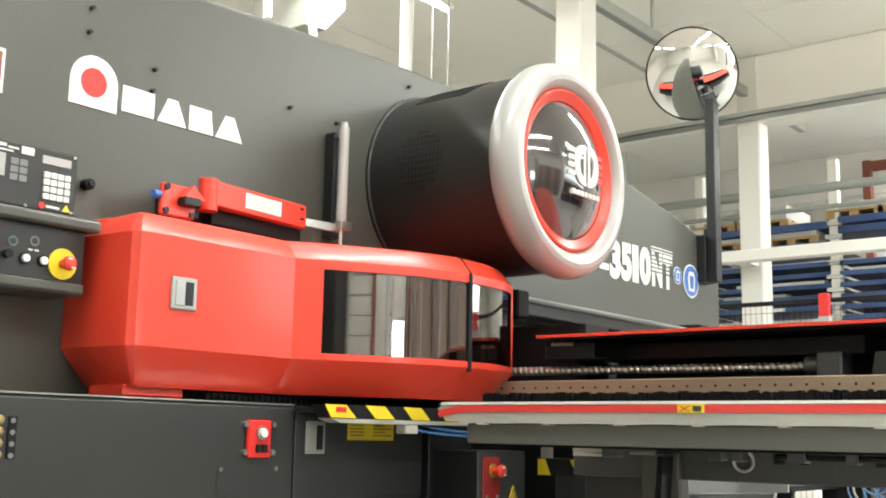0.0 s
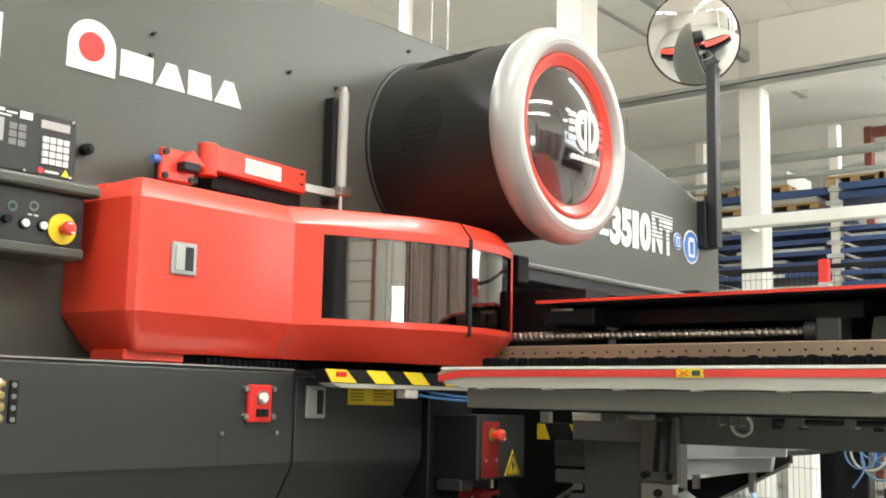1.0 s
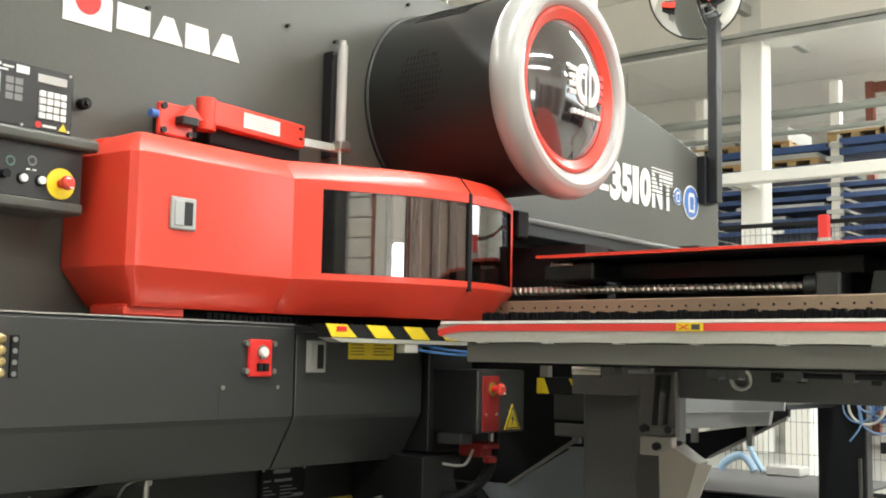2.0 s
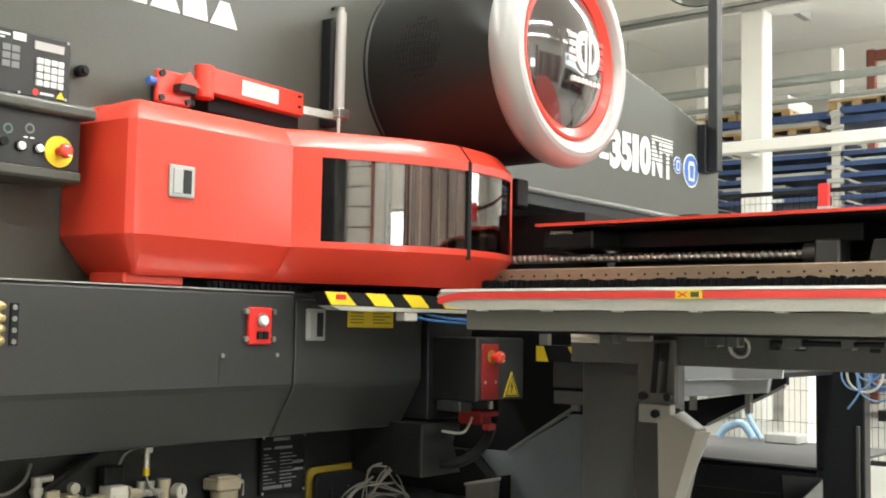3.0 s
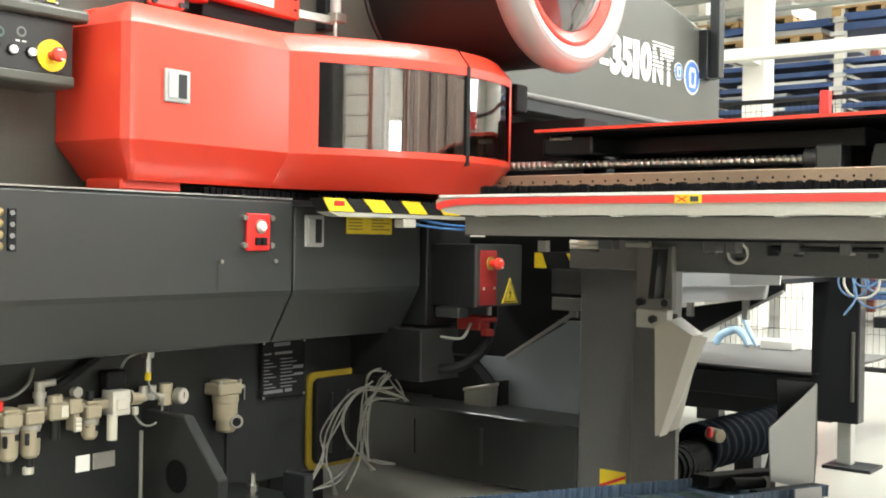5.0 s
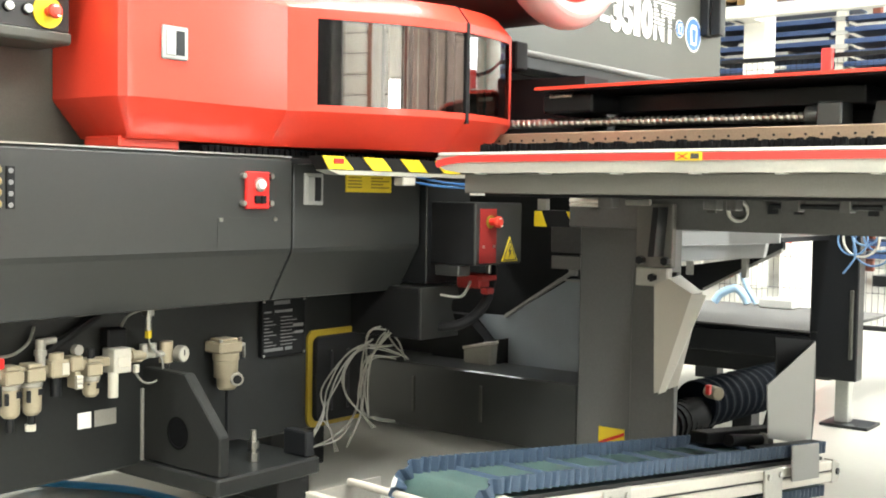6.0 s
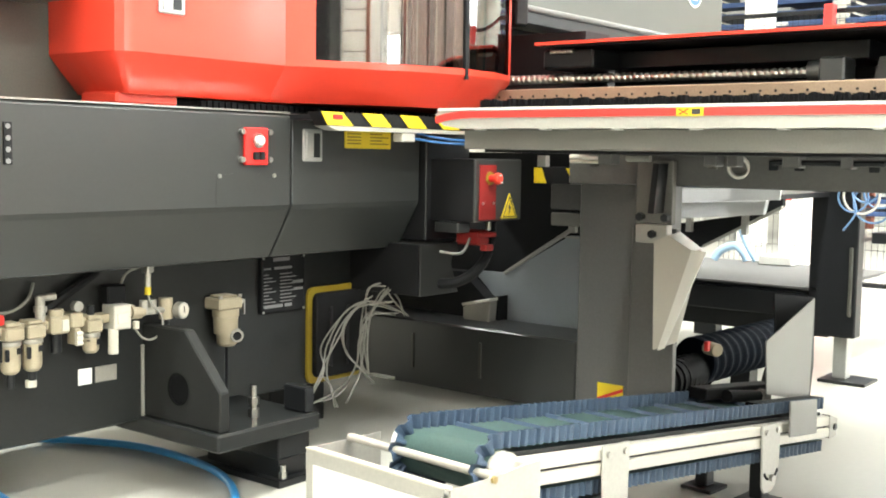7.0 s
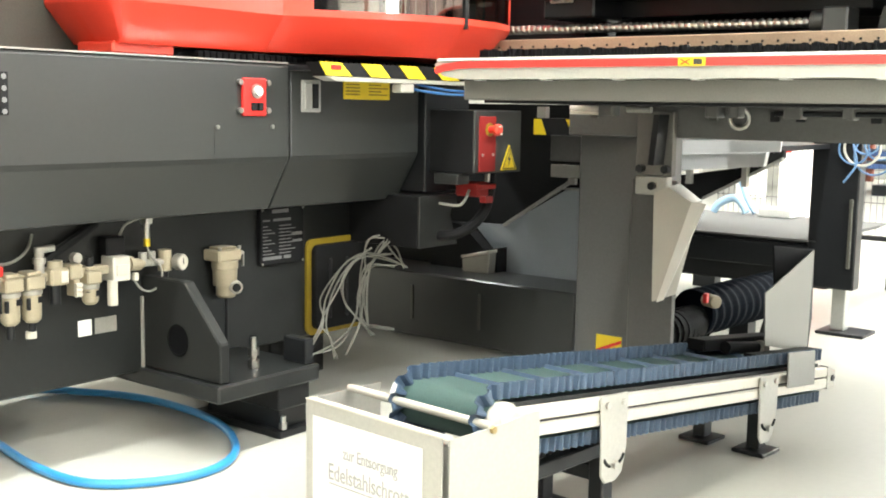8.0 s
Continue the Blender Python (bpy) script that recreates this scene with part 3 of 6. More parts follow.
part("floor_pad", box(2.6, 2.87, 2.8, 3.2, 0, 0.194, 0.006), DARK, press)
bm = box(2.86, 3.10, 2.33, 2.61, 0.68, 1.03, 0.004)
part("side_column", bm, DARK, press)
bm = prism([(2.80, 0.50), (2.80, 0.672), (3.00, 0.672), (3.00, 0.63), (2.972, 0.625), (2.965, 0.60), (2.99, 0.54), (3.005, 0.50)], "y", 2.30, 2.612, 0.002)
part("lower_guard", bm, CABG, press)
# added black sheet: the guard's unlit side as a colour
part("shade_sheet", box(2.792, 2.7985, 2.303, 2.608, 0.502, 0.670, 0.001), BLACK, press, "matt black sheet for the guard's shaded side")
# guide rail under the upper frame and its end block
bm = box(3.55, 5.62, 2.55, 2.648, 1.50, 1.555, 0.004)
part("guide_rail", bm, DARK, press)
part("rail_strip", rod((3.6, 2.545, 1.56), (5.31, 2.545, 1.56), 0.013, 12), TABG, press, smooth=True)
part("rail_end_block", box(5.30, 5.42, 2.52, 2.65, 1.50, 1.60, 0.008), BLACK, press)
bm = None
for i in range(60):
    x = 3.1 + i * 0.025
    bm = rod((x, 2.45, 1.375), (x + 0.016, 2.45, 1.375), 0.019 if i % 2 else 0.023, 12, bm=bm)
part("frame_ball_screw", bm, STEEL, press, "bright steel ball screw")

# brand mark as plain shapes, model number as letters
Y = 2.65
logo = thing("logo_plate", "plain white and red shapes applied to the frame", "logo", (1.95, Y, 1.9))
def arch(cx, cz, ro, zb):
    pts = [(cx - ro, zb)]
    pts += [(cx + ro * math.cos(a), cz + ro * math.sin(a)) for a in [math.pi - i * math.pi / 14 for i in range(15)]]
    return pts + [(cx + ro, zb)]
part("white_arch", prism(arch(1.718, 1.965, 0.078, 1.892), "y", Y - 0.003, Y + 0.001), PRINT, logo)
part("red_disc", rod((1.716, Y - 0.0045, 1.965), (1.716, Y - 0.002, 1.965), 0.042, 32), REDFLAT, logo)
for x0, x1, s0, s1 in ((1.812, 1.925, 0.0, 0.0), (1.937, 2.045, 0.036, 0.036), (2.055, 2.15, 0.0, 0.012), (2.158, 2.268, 0.038, 0.036)):
    part("white_block", prism([(x0, 1.908), (x0 + s0, 1.985), (x1 - s1, 1.985), (x1, 1.908)], "y", Y - 0.003, Y + 0.001), PRINT, logo)
badge = thing("model_number", "white painted model number on the frame", "lettering", (4.9, Y, 1.8))
for ch, x0, w in (("3", 4.597, 0.104), ("5", 4.708, 0.102), ("1", 4.818, 0.062), ("0", 4.892, 0.118)):
    lettering(ch, 0.236, badge, (x0, Y - 0.003, 1.782 + (x0 - 4.597) * 0.02), PRINT, width=w, bold=0.014)
for ch, x0, w in (("N", 5.022, 0.112), ("T", 5.143, 0.106)):
    lettering(ch, 0.222, badge, (x0, Y - 0.003, 1.790), PRINT, width=w, bold=0.014)
for k in range(5):
    part("speed_stripe", box(5.005, 5.265, Y - 0.005, Y, 1.850 + k * 0.0205, 1.8565 + k * 0.0205), GREY, badge)
for k in range(2):
    part("speed_line", box(5.02, 5.255, Y - 0.003, Y + 0.001, 1.962 + k * 0.016, 1.968 + k * 0.016), PRINT, badge)
part("white_block", box(4.50, 4.585, Y - 0.003, Y + 0.001, 1.80, 1.83), PRINT, badge)
for cx, cz, r in ((5.47, 1.854, 0.092), (5.31, 1.865, 0.046)):
    s = thing("safety_sign", "round blue mandatory sign with a white rim", "sign", (cx, Y, cz), group="round signs on the frame")
    part("rim", rod((cx, Y + 0.001, cz), (cx, Y - 0.003, cz), r, 32), PRINT, s)
    part("field", rod((cx, Y - 0.002, cz), (cx, Y - 0.0045, cz), r * 0.9, 32), BLUE, s)
    part("pictogram", prism([(cx - r * .45, cz + r * .2), (cx - r * .3, cz + r * .55), (cx + r * .3, cz + r * .55), (cx + r * .45, cz + r * .2), (cx + r * .35, cz - r * .6), (cx - r * .35, cz - r * .6)], "y", Y - 0.006, Y - 0.004), PRINT, s)
    part("pictogram", prism([(cx - r * .25, cz + r * .3), (cx + r * .25, cz + r * .3), (cx + r * .2, cz - r * .45), (cx - r * .2, cz - r * .45)], "y", Y - 0.0075, Y - 0.0055), BLUE, s)

# ---- cabinets below ----


def cabinet(x0, x1, label):
    c = thing("machine_cabinet", label, "cabinet", ((x0 + x1) / 2, 2.45, 0.655), group="cabinets along the press")
    bm = prism([(2.606, 1.078), (2.36, 1.078), (2.35, 1.068), (2.35, 0.815), (2.356, 0.80), (2.44, 0.658), (2.45, 0.655), (2.606, 0.655)], "x", x0, x1)
    es = [e for e in bm.edges if abs(e.verts[0].co.x - e.verts[1].co.x) < 1e-5]
    bmesh.ops.bevel(bm, geom=es, offset=0.004, segments=2, affect="EDGES", profile=0.5)
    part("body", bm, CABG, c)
    return c


left_cab = cabinet(0.75, 2.262, "charcoal painted cabinet with a sloped lower edge")
part("edge_strip", box(0.75, 2.262, 2.352, 2.40, 1.0785, 1.0825), STEEL, left_cab)
right_cab = cabinet(2.268, 2.848, "charcoal painted cabinet door with a flush handle")


def flush_handle(x0, x1, z0, z1, y, parent):
    bm = box(x0, x1, y - 0.006, y + 0.002, z0, z1, 0.005, seg=2)
    h = part("flush_handle", bm, SILVER, parent, "silver flush pull handle")
    w = x1 - x0
    part("recess", box(x0 + w * 0.52, x1 - w * 0.16, y - 0.0075, y - 0.005, z0 + 0.012, z1 - 0.012), DARK, h)
    part("paddle", box(x0 + w * 0.12, x0 + w * 0.50, y - 0.010, y - 0.005, z0 + 0.010, z1 - 0.010, 0.002), SILVER, h)


flush_handle(2.308, 2.388, 0.941, 1.036, 2.35, right_cab)
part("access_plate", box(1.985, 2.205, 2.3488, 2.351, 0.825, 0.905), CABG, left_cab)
for x in (1.995, 2.195):
    part("screw", rod((x, 2.349, 0.90), (x, 2.344, 0.90), 0.006, 8), STEEL, left_cab)
sign = thing("notice_plate", "yellow notice plate with small dark printing", "sign", (2.59, 2.35, 0.98))
part("plate", box(2.487, 2.698, 2.346, 2.351, 0.982, 1.063, 0.001), YELLOW, sign)
rows = []
for k in range(6):
    z = 1.045 - k * 0.010
    rows += [(2.495, 2.555, z, 0.004), (2.60, 2.655 + 0.03 * (k % 2), z, 0.004)]
bars(rows, DYELL, sign, 2.3455)
bt = thing("button_box", "red push button plate with a white button and two black keys", "push button box", (2.12, 2.35, 0.98))
part("plate", box(2.080, 2.165, 2.338, 2.351, 0.930, 1.034, 0.003), REDFLAT, bt)
part("button", rod((2.126, 2.339, 0.998), (2.126, 2.322, 0.998), 0.0135, 20, bevel=0.003), PRINT, bt, smooth=True)
part("button_ring", rod((2.126, 2.339, 0.998), (2.126, 2.332, 0.998), 0.020, 20), STEEL, bt)
for x in (2.107, 2.130):
    part("key", box(x, x + 0.018, 2.330, 2.34, 0.945, 0.967, 0.002), BLACK, bt)
for x in (2.072, 2.174):
    for z in (0.945, 1.022):
        part("mount_screw", rod((x, 2.351, z), (x, 2.337, z), 0.008, 10), STEEL, bt)
for i in range(4):
    z = 1.0170 - i * 0.0257
    single("brass_fitting", lathe([(0.0, 0.0), (0.0135, 0.0), (0.0135, 0.010), (0.0115, 0.013), (0.0105, 0.022), (0.006, 0.027), (0.0, 0.028)], (1.3360, 2.349, z), (0, -1, 0), 14), BRASS, "small brass coupling on the cabinet", "coupling", group="couplings", base=(1.3360, 2.349, z), smooth=True)
tg = thing("coupling_tag", "black tag strip with four small pale marks", "tag", (1.368, 2.35, 0.95))
part("strip", box(1.3680, 1.3890, 2.345, 2.351, 0.9290, 1.0260, 0.001), BLACK, tg)
for i in range(4):
    z = 1.0160 - i * 0.0263
    part("mark", rod((1.3780, 2.3455, z), (1.3780, 2.3435, z), 0.0062, 12), PLATEINK, tg)

# ---- the red turret guard ----
guard = thing("turret_guard", "glossy red painted turret guard with smoked windows", "machine guard", (2.4, 2.5, 1.11))
HEAD = [(1.675, 2.648), (1.675, 2.575), (1.676, 2.545), (1.677, 2.515), (1.682, 2.405), (1.688, 2.380), (1.703, 2.361), (1.73, 2.352), (2.235, 2.345)]
FRONT = [(p.x, p.y) for p in smooth_line([(2.303, 2.292, 0), (2.50, 2.182, 0), (2.63, 2.128, 0), (2.755, 2.096, 0)], 6)]
NOSE = [(p.x, p.y) for p in smooth_line([(2.769, 2.095, 0), (2.94, 2.106, 0), (3.05, 2.140, 0)], 7)]
TAIL = [(p.x, p.y) for p in smooth_line([(3.09, 2.160, 0), (3.12, 2.185, 0), (3.17, 2.245, 0), (3.20, 2.31, 0)], 3)] + [(3.22, 2.648)]
PLAN = HEAD + FRONT + NOSE + TAIL
W0 = len(HEAD)
W1 = W0 + len(FRONT) - 1
W2 = W1 + 1
W3 = W2 + len(NOSE) - 1


def inset(d):
    """The plan line moved inwards, with the tight corners drawn together."""
    lp = offset_loop(PLAN, d)
    if d > 0.03:
        for grp in ((1, 2, 3), (4, 5, 6, 7)):
            mx, my = sum(lp[i][0] for i in grp) / len(grp), sum(lp[i][1] for i in grp) / len(grp)
            for k, i in enumerate(grp):
                q = (k - (len(grp) - 1) / 2) * 0.004
                lp[i] = (mx + q, my - q)
    return lp


def guard_body():
    """A closed shell with the window zone left open in its front."""
    levels = [(1.112, 0.085), (1.118, 0.080), (1.205, 0.004), (1.213, 0.0), (1.232, 0.0), (1.481, 0.0), (1.508, 0.0), (1.514, 0.003), (1.562, 0.045), (1.568, 0.058)]
    bm = bmesh.new()
    loops = [inset(d) for z, d in levels]
    rings = [[bm.verts.new((x, min(y, 2.648), z)) for x, y in lp] for lp, (z, d) in zip(loops, levels)]
    for k in range(len(levels) - 1):
        for i in range(len(PLAN) - 1):
            if k == 4 and W0 <= i < W3:
                continue
            bm.faces.new((rings[k][i], rings[k][i + 1], rings[k + 1][i + 1], rings[k + 1][i]))
        bm.faces.new((rings[k][-1], rings[k][0], rings[k + 1][0], rings[k + 1][-1]))
    bm.faces.new(rings[0][::-1])
    bm.faces.new(rings[-1])
    return bm


part("body", guard_body(), RED, guard, smooth=True)


def pane(i0, i1, z0, z1, name, mat, d0=0.006, d1=0.010, ext=0.0):
    a, b = offset_loop(PLAN, d0), offset_loop(PLAN, d1)
    pts = a[i0:i1 + 1] + b[i0:i1 + 1][::-1]
    return part(name, prism(pts, "z", z0, z1), mat, guard, smooth=True)


p = pane(W0, W1, 1.233, 1.480, "window_pane", SMOKE)
p["label"] = "smoked curved window pane"
p = pane(W2, W3, 1.233, 1.480, "window_pane", SMOKE)
p["label"] = "smoked curved window pane"
pane(W1, W2, 1.20, 1.51, "window_joint", BLACK, -0.003, 0.012)
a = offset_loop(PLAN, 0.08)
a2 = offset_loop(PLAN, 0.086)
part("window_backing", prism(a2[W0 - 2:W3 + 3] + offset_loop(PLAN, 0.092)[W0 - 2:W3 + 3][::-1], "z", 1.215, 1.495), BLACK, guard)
# coloured strips behind the panes that paint in the hall's reflection
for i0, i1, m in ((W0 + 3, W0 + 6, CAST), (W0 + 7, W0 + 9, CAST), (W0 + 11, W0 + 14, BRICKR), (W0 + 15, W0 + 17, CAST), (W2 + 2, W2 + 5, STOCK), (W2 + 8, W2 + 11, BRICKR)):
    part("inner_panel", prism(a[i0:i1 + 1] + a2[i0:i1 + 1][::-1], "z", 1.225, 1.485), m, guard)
part("top_seam", tube([(2.762, 2.093, 1.50), (2.762, 2.094, 1.512), (2.764, 2.137, 1.5635), (2.765, 2.150, 1.569)], 0.0022, 6, 1), BLACK, guard)
flush_handle(1.796, 1.880, 1.315, 1.402, 2.349, guard)
part("lower_block", box(1.735, 1.93, 2.44, 2.60, 1.085, 1.118, 0.006), RED, guard)
part("support_block", box(1.76, 1.86, 2.42, 2.60, 1.078, 1.086), DARK, guard)
single("turret_shelf", box(1.96, 3.3, 2.42, 2.648, 1.076, 1.086), BLACK, "black steel shelf under the turret guard", "shelf")

# ---- motor drum with ring and dome ----
drum = thing("drive_drum", "black drive drum with a silver ring and dark glass dome", "motor drum", (3.22, 2.4, 1.94))
AX, C = (0, -1, 0), Vector((3.22, 2.65, 1.930))
part("barrel", lathe([(0.0, 0.0), (0.366, 0.0), (0.366, 0.010), (0.358, 0.014), (0.356, 0.57), (0.25, 0.58)], C, AX, 72), DRUM, drum, smooth=True)
ring = []
for i in range(20):
    a = 2 * math.pi * i / 20
    ring.append((0.334 + 0.050 * math.cos(a), 0.600 + 0.062 * math.sin(a)))
part("silver_ring", lathe(ring, C, AX, 96, closed=True), SILVER, drum, "polished silver ring", smooth=True)
part("red_rim", lathe([(0.30, 0.62), (0.288, 0.640), (0.280, 0.642), (0.247, 0.624), (0.245, 0.60), (0.30, 0.60)], C, AX, 72, closed=True), RED, drum, "red painted inner rim", smooth=True)
part("dome", lathe([(0.262, 0.610), (0.25, 0.619), (0.220, 0.638), (0.18, 0.658), (0.15, 0.6695), (0.12, 0.679), (0.09, 0.6865), (0.06, 0.6915), (0.03, 0.6945), (0.0, 0.6955)], C, AX, 64), GLOSSY, drum, "dark glossy dome", smooth=True)


def letter_d(side):
    """A plain half-round outline with its flat side at the middle."""
    x, z, n = C.x + 0.018 + side * 0.008, C.z + 0.008, 10
    arc = [(math.sin(math.pi * k / n), math.cos(math.pi * k / n)) for k in range(n + 1)]
    bow = [(x + side * (0.012 + 0.056 * u), z + 0.072 * v) for u, v in arc]
    hollow = [(x + side * (0.012 + 0.028 * u), z + 0.042 * v) for u, v in arc]
    part("emblem_bow", prism(bow + hollow[::-1], "y", 1.952, 1.975), PRINT, drum)
    part("emblem_stem", box(min(x, x + side * 0.0115), max(x, x + side * 0.0115), 1.952, 1.975, z - 0.072, z + 0.072), PRINT, drum)


for side in (-1, 1):
    letter_d(side)
    for k in range(4):
        xa, xb = C.x + 0.018 + side * (0.079 - 0.008 * (k in (0, 3))), C.x + 0.018 + side * 0.108
        part("emblem_bar", box(min(xa, xb), max(xa, xb), 1.956, 1.985, C.z - 0.036 + k * 0.027, C.z - 0.020 + k * 0.027), REDFLAT if side > 0 else PRINT, drum)
for k in range(7):
    part("emblem_bar", box(C.x - 0.068 + k * 0.026, C.x - 0.050 + k * 0.026, 1.957, 1.990, C.z - 0.100, C.z - 0.084), PRINT, drum)


def vent(y0, y1, a0, a1, oval):
    """Slanting slots over a patch of the barrel, as dark raised dashes."""
    bm = None
    ny, na = int((y1 - y0) / 0.0155), int((a1 - a0) / 0.062)
    for i in range(ny + 1):
        for k in range(na + 1):
            u, v = i / ny * 2 - 1, k / na * 2 - 1
            if oval and u * u + v * v > 1.05:
                continue
            ang = a0 + (a1 - a0) * k / na
            y = y0 + (y1 - y0) * i / ny + (0.0 if oval else v * 0.02)
            p = Vector((C.x + 0.3565 * math.cos(ang), y, C.z + 0.3565 * math.sin(ang)))
            t = Vector((-math.sin(ang), 0.5, math.cos(ang))).normalized() * 0.0075
            bm = rod(p - t, p + t, 0.0034, 5, bm=bm)
    return bm


part("vent", vent(2.28, 2.50, radians(113), radians(131), False), BLACK, drum, "slotted black vent")
part("vent", vent(2.310, 2.500, radians(160), radians(193), True), BLACK, drum, "slotted black vent")

# ---- operator panels on the frame ----
kp = thing("keypad_panel", "black operator panel with a white keypad and display", "control panel", (1.45, 2.62, 1.65))
part("body", box(1.15, 1.668, 2.618, 2.65, 1.567, 1.735, 0.004), PANEL, kp)
part("display", box(1.559, 1.645, 2.614, 2.62, 1.694, 1.717, 0.001), FAINT, kp, "pale grey display")
for i in range(4):
    for j in range(4):
        part("key", box(1.566 + i * 0.0205, 1.583 + i * 0.0205, 2.611, 2.62, 1.599 + j * 0.0195, 1.615 + j * 0.0195, 0.0015), PRINT, kp)
part("label_sticker", box(1.498, 1.534, 2.616, 2.62, 1.708, 1.728), PAPER, kp)
for i in range(2):
    for j in range(3):
        part("touch_key", box(1.470 + i * 0.026, 1.492 + i * 0.026, 2.616, 2.62, 1.634 + j * 0.021, 1.651 + j * 0.021), PLATEINK, kp)
part("touch_field", box(1.43, 1.455, 2.616, 2.62, 1.64, 1.70), FAINT, kp)
bars([(1.42, 1.455, 1.718, 0.008), (1.46, 1.49, 1.716, 0.005), (1.42, 1.475, 1.707, 0.004), (1.58, 1.62, 1.578, 0.006)], PRINT, kp, 2.6175)
part("emblem", rod((1.567, 2.6185, 1.582), (1.567, 2.616, 1.582), 0.009, 16), REDFLAT, kp)
part("warning_mark", prism([(1.627, 1.575), (1.652, 1.575), (1.640, 1.595)], "y", 2.616, 2.619), YELLOW, kp)
for x, z in ((1.655, 1.728), (1.655, 1.575), (1.52, 1.573)):
    part("screw", rod((x, 2.619, z), (x, 2.614, z), 0.004, 8), STEEL, kp)
jack = thing("panel_plug", "small black round plug on the frame", "plug", (1.71, 2.65, 1.665))
part("collar", rod((1.712, 2.65, 1.668), (1.708, 2.615, 1.666), 0.016, 16, bevel=0.003), BLACK, jack, smooth=True)
part("socket", rod((1.708, 2.617, 1.666), (1.707, 2.605, 1.666), 0.008, 6), DARK, jack)
cons = thing("button_console", "charcoal button console with emergency stop", "control console", (1.35, 2.58, 1.336))
part("ledge", prism([(2.648, 1.512), (2.485, 1.506), (2.478, 1.512), (2.478, 1.532), (2.49, 1.540), (2.648, 1.560)], "x", 0.9, 1.661, 0.002), GREY, cons)
part("lower_lip", prism([(2.648, 1.338), (2.50, 1.338), (2.492, 1.345), (2.492, 1.366), (2.51, 1.371), (2.648, 1.371)], "x", 0.9, 1.630, 0.002), GREY, cons)
part("face", box(0.9, 1.632, 2.507, 2.648, 1.3715, 1.5055), PANEL, cons)


def emergency_stop(parent, c, disc=0.040, r=0.019, disc_mat=None):
    x, y, z = c
    part("stop_disc", rod((x, y + 0.002, z), (x, y - 0.004, z), disc, 32), disc_mat or YELLOW, parent)
    part("stop_stem", rod((x, y, z), (x, y - 0.030, z), r * 0.62, 16), REDFLAT, parent, smooth=True)
    h = part("stop_button", lathe([(0, 0.046), (r * 0.6, 0.045), (r * 0.92, 0.041), (r, 0.034), (r * 0.92, 0.027), (0, 0.025)], (x, y, z), (0, -1, 0), 24), RED, parent, "red mushroom button", smooth=True)
    part("arrow_mark", box(x - r * 0.5, x + r * 0.1, y - 0.0465, y - 0.044, z + r * 0.45, z + r * 0.62), PRINT, h)
    part("arrow_mark", box(x + r * 0.0, x + r * 0.55, y - 0.0455, y - 0.043, z - r * 0.75, z - r * 0.55), PRINT, h)


emergency_stop(cons, (1.571, 2.506, 1.415))
for x in (1.466, 1.516):
    part("button_ring", rod((x, 2.507, 1.416), (x, 2.501, 1.416), 0.0145, 20), BLACK, cons, smooth=True)
    part("push_button", rod((x, 2.507, 1.416), (x, 2.494, 1.416), 0.0105, 20, bevel=0.002), PRINT, cons, "white push button", smooth=True)
part("key_switch", rod((1.415, 2.507, 1.42), (1.415, 2.488, 1.42), 0.011, 16), BLACK, cons, smooth=True)
for x, z, m in ((1.432, 1.455, BELT), (1.49, 1.463, PLATEINK)):
    part("symbol", rod((x, 2.508, z), (x, 2.5055, z), 0.013, 20), m, cons)
    part("symbol_core", rod((x, 2.506, z), (x, 2.5045, z), 0.008, 20), PANEL, cons)
for x in (1.475, 1.492):
    part("symbol_bar", box(x, x + 0.011, 2.5055, 2.508, 1.438, 1.442), PRINT, cons)
pic = thing("frame_sticker", "white bordered sticker on the frame", "sticker", (1.41, 2.65, 1.93))
part("border", box(1.36, 1.447, 2.648, 2.651, 1.865, 1.985), PRINT, pic)
part("field", box(1.36, 1.438, 2.6465, 2.649, 1.876, 1.975), BRICKR, pic)

# ---- red swing bracket and gas cylinder above the guard ----
arm = thing("swing_bracket", "red painted steel swing arm bracket with a white label", "bracket", (2.1, 2.55, 1.65))
part("wall_plate", box(1.872, 1.99, 2.512, 2.53, 1.60, 1.692, 0.004), RED, arm)
part("standoff", box(1.95, 2.02, 2.5305, 2.65, 1.61, 1.68, 0.003), DARK, arm)
part("tab", prism([(1.93, 1.655), (1.965, 1.695), (2.01, 1.655)], "y", 2.49, 2.514), RED, arm)
part("clevis", box(1.925, 1.985, 2.478, 2.514, 1.632, 1.657, 0.003), DARK, arm)
part("pivot", rod((2.04, 2.52, 1.635), (2.04, 2.52, 1.732), 0.030, 24, bevel=0.003), RED, arm, smooth=True)
bm = prism([(2.04, 2.492), (2.453, 2.532), (2.453, 2.565), (2.04, 2.55)], "z", 1.652, 1.726, 0.003)
part("arm", bm, RED, arm)
part("label_plate", prism([(2.172, 2.5035), (2.332, 2.519), (2.332, 2.521), (2.172, 2.5055)], "z", 1.668, 1.714), PAPER, arm, "white printed label")
for k in range(5):
    part("printed_line", prism([(2.18, 2.5035), (2.30, 2.515), (2.30, 2.517), (2.18, 2.5055)], "z", 1.676 + k * 0.008, 1.6775 + k * 0.008), FAINT, arm)
# black block standing in for the shadow on the frame below the arm
part("arm_shade", prism([(2.07, 2.535), (2.46, 2.560), (2.46, 2.646), (2.07, 2.646)], "z", 1.605, 1.6505, 0.003), BLACK, arm, "black block for the shaded frame under the arm")
part("link", prism([(2.45, 2.53), (2.60, 2.515), (2.60, 2.535), (2.45, 2.55)], "z", 1.66, 1.685), STEEL, arm)
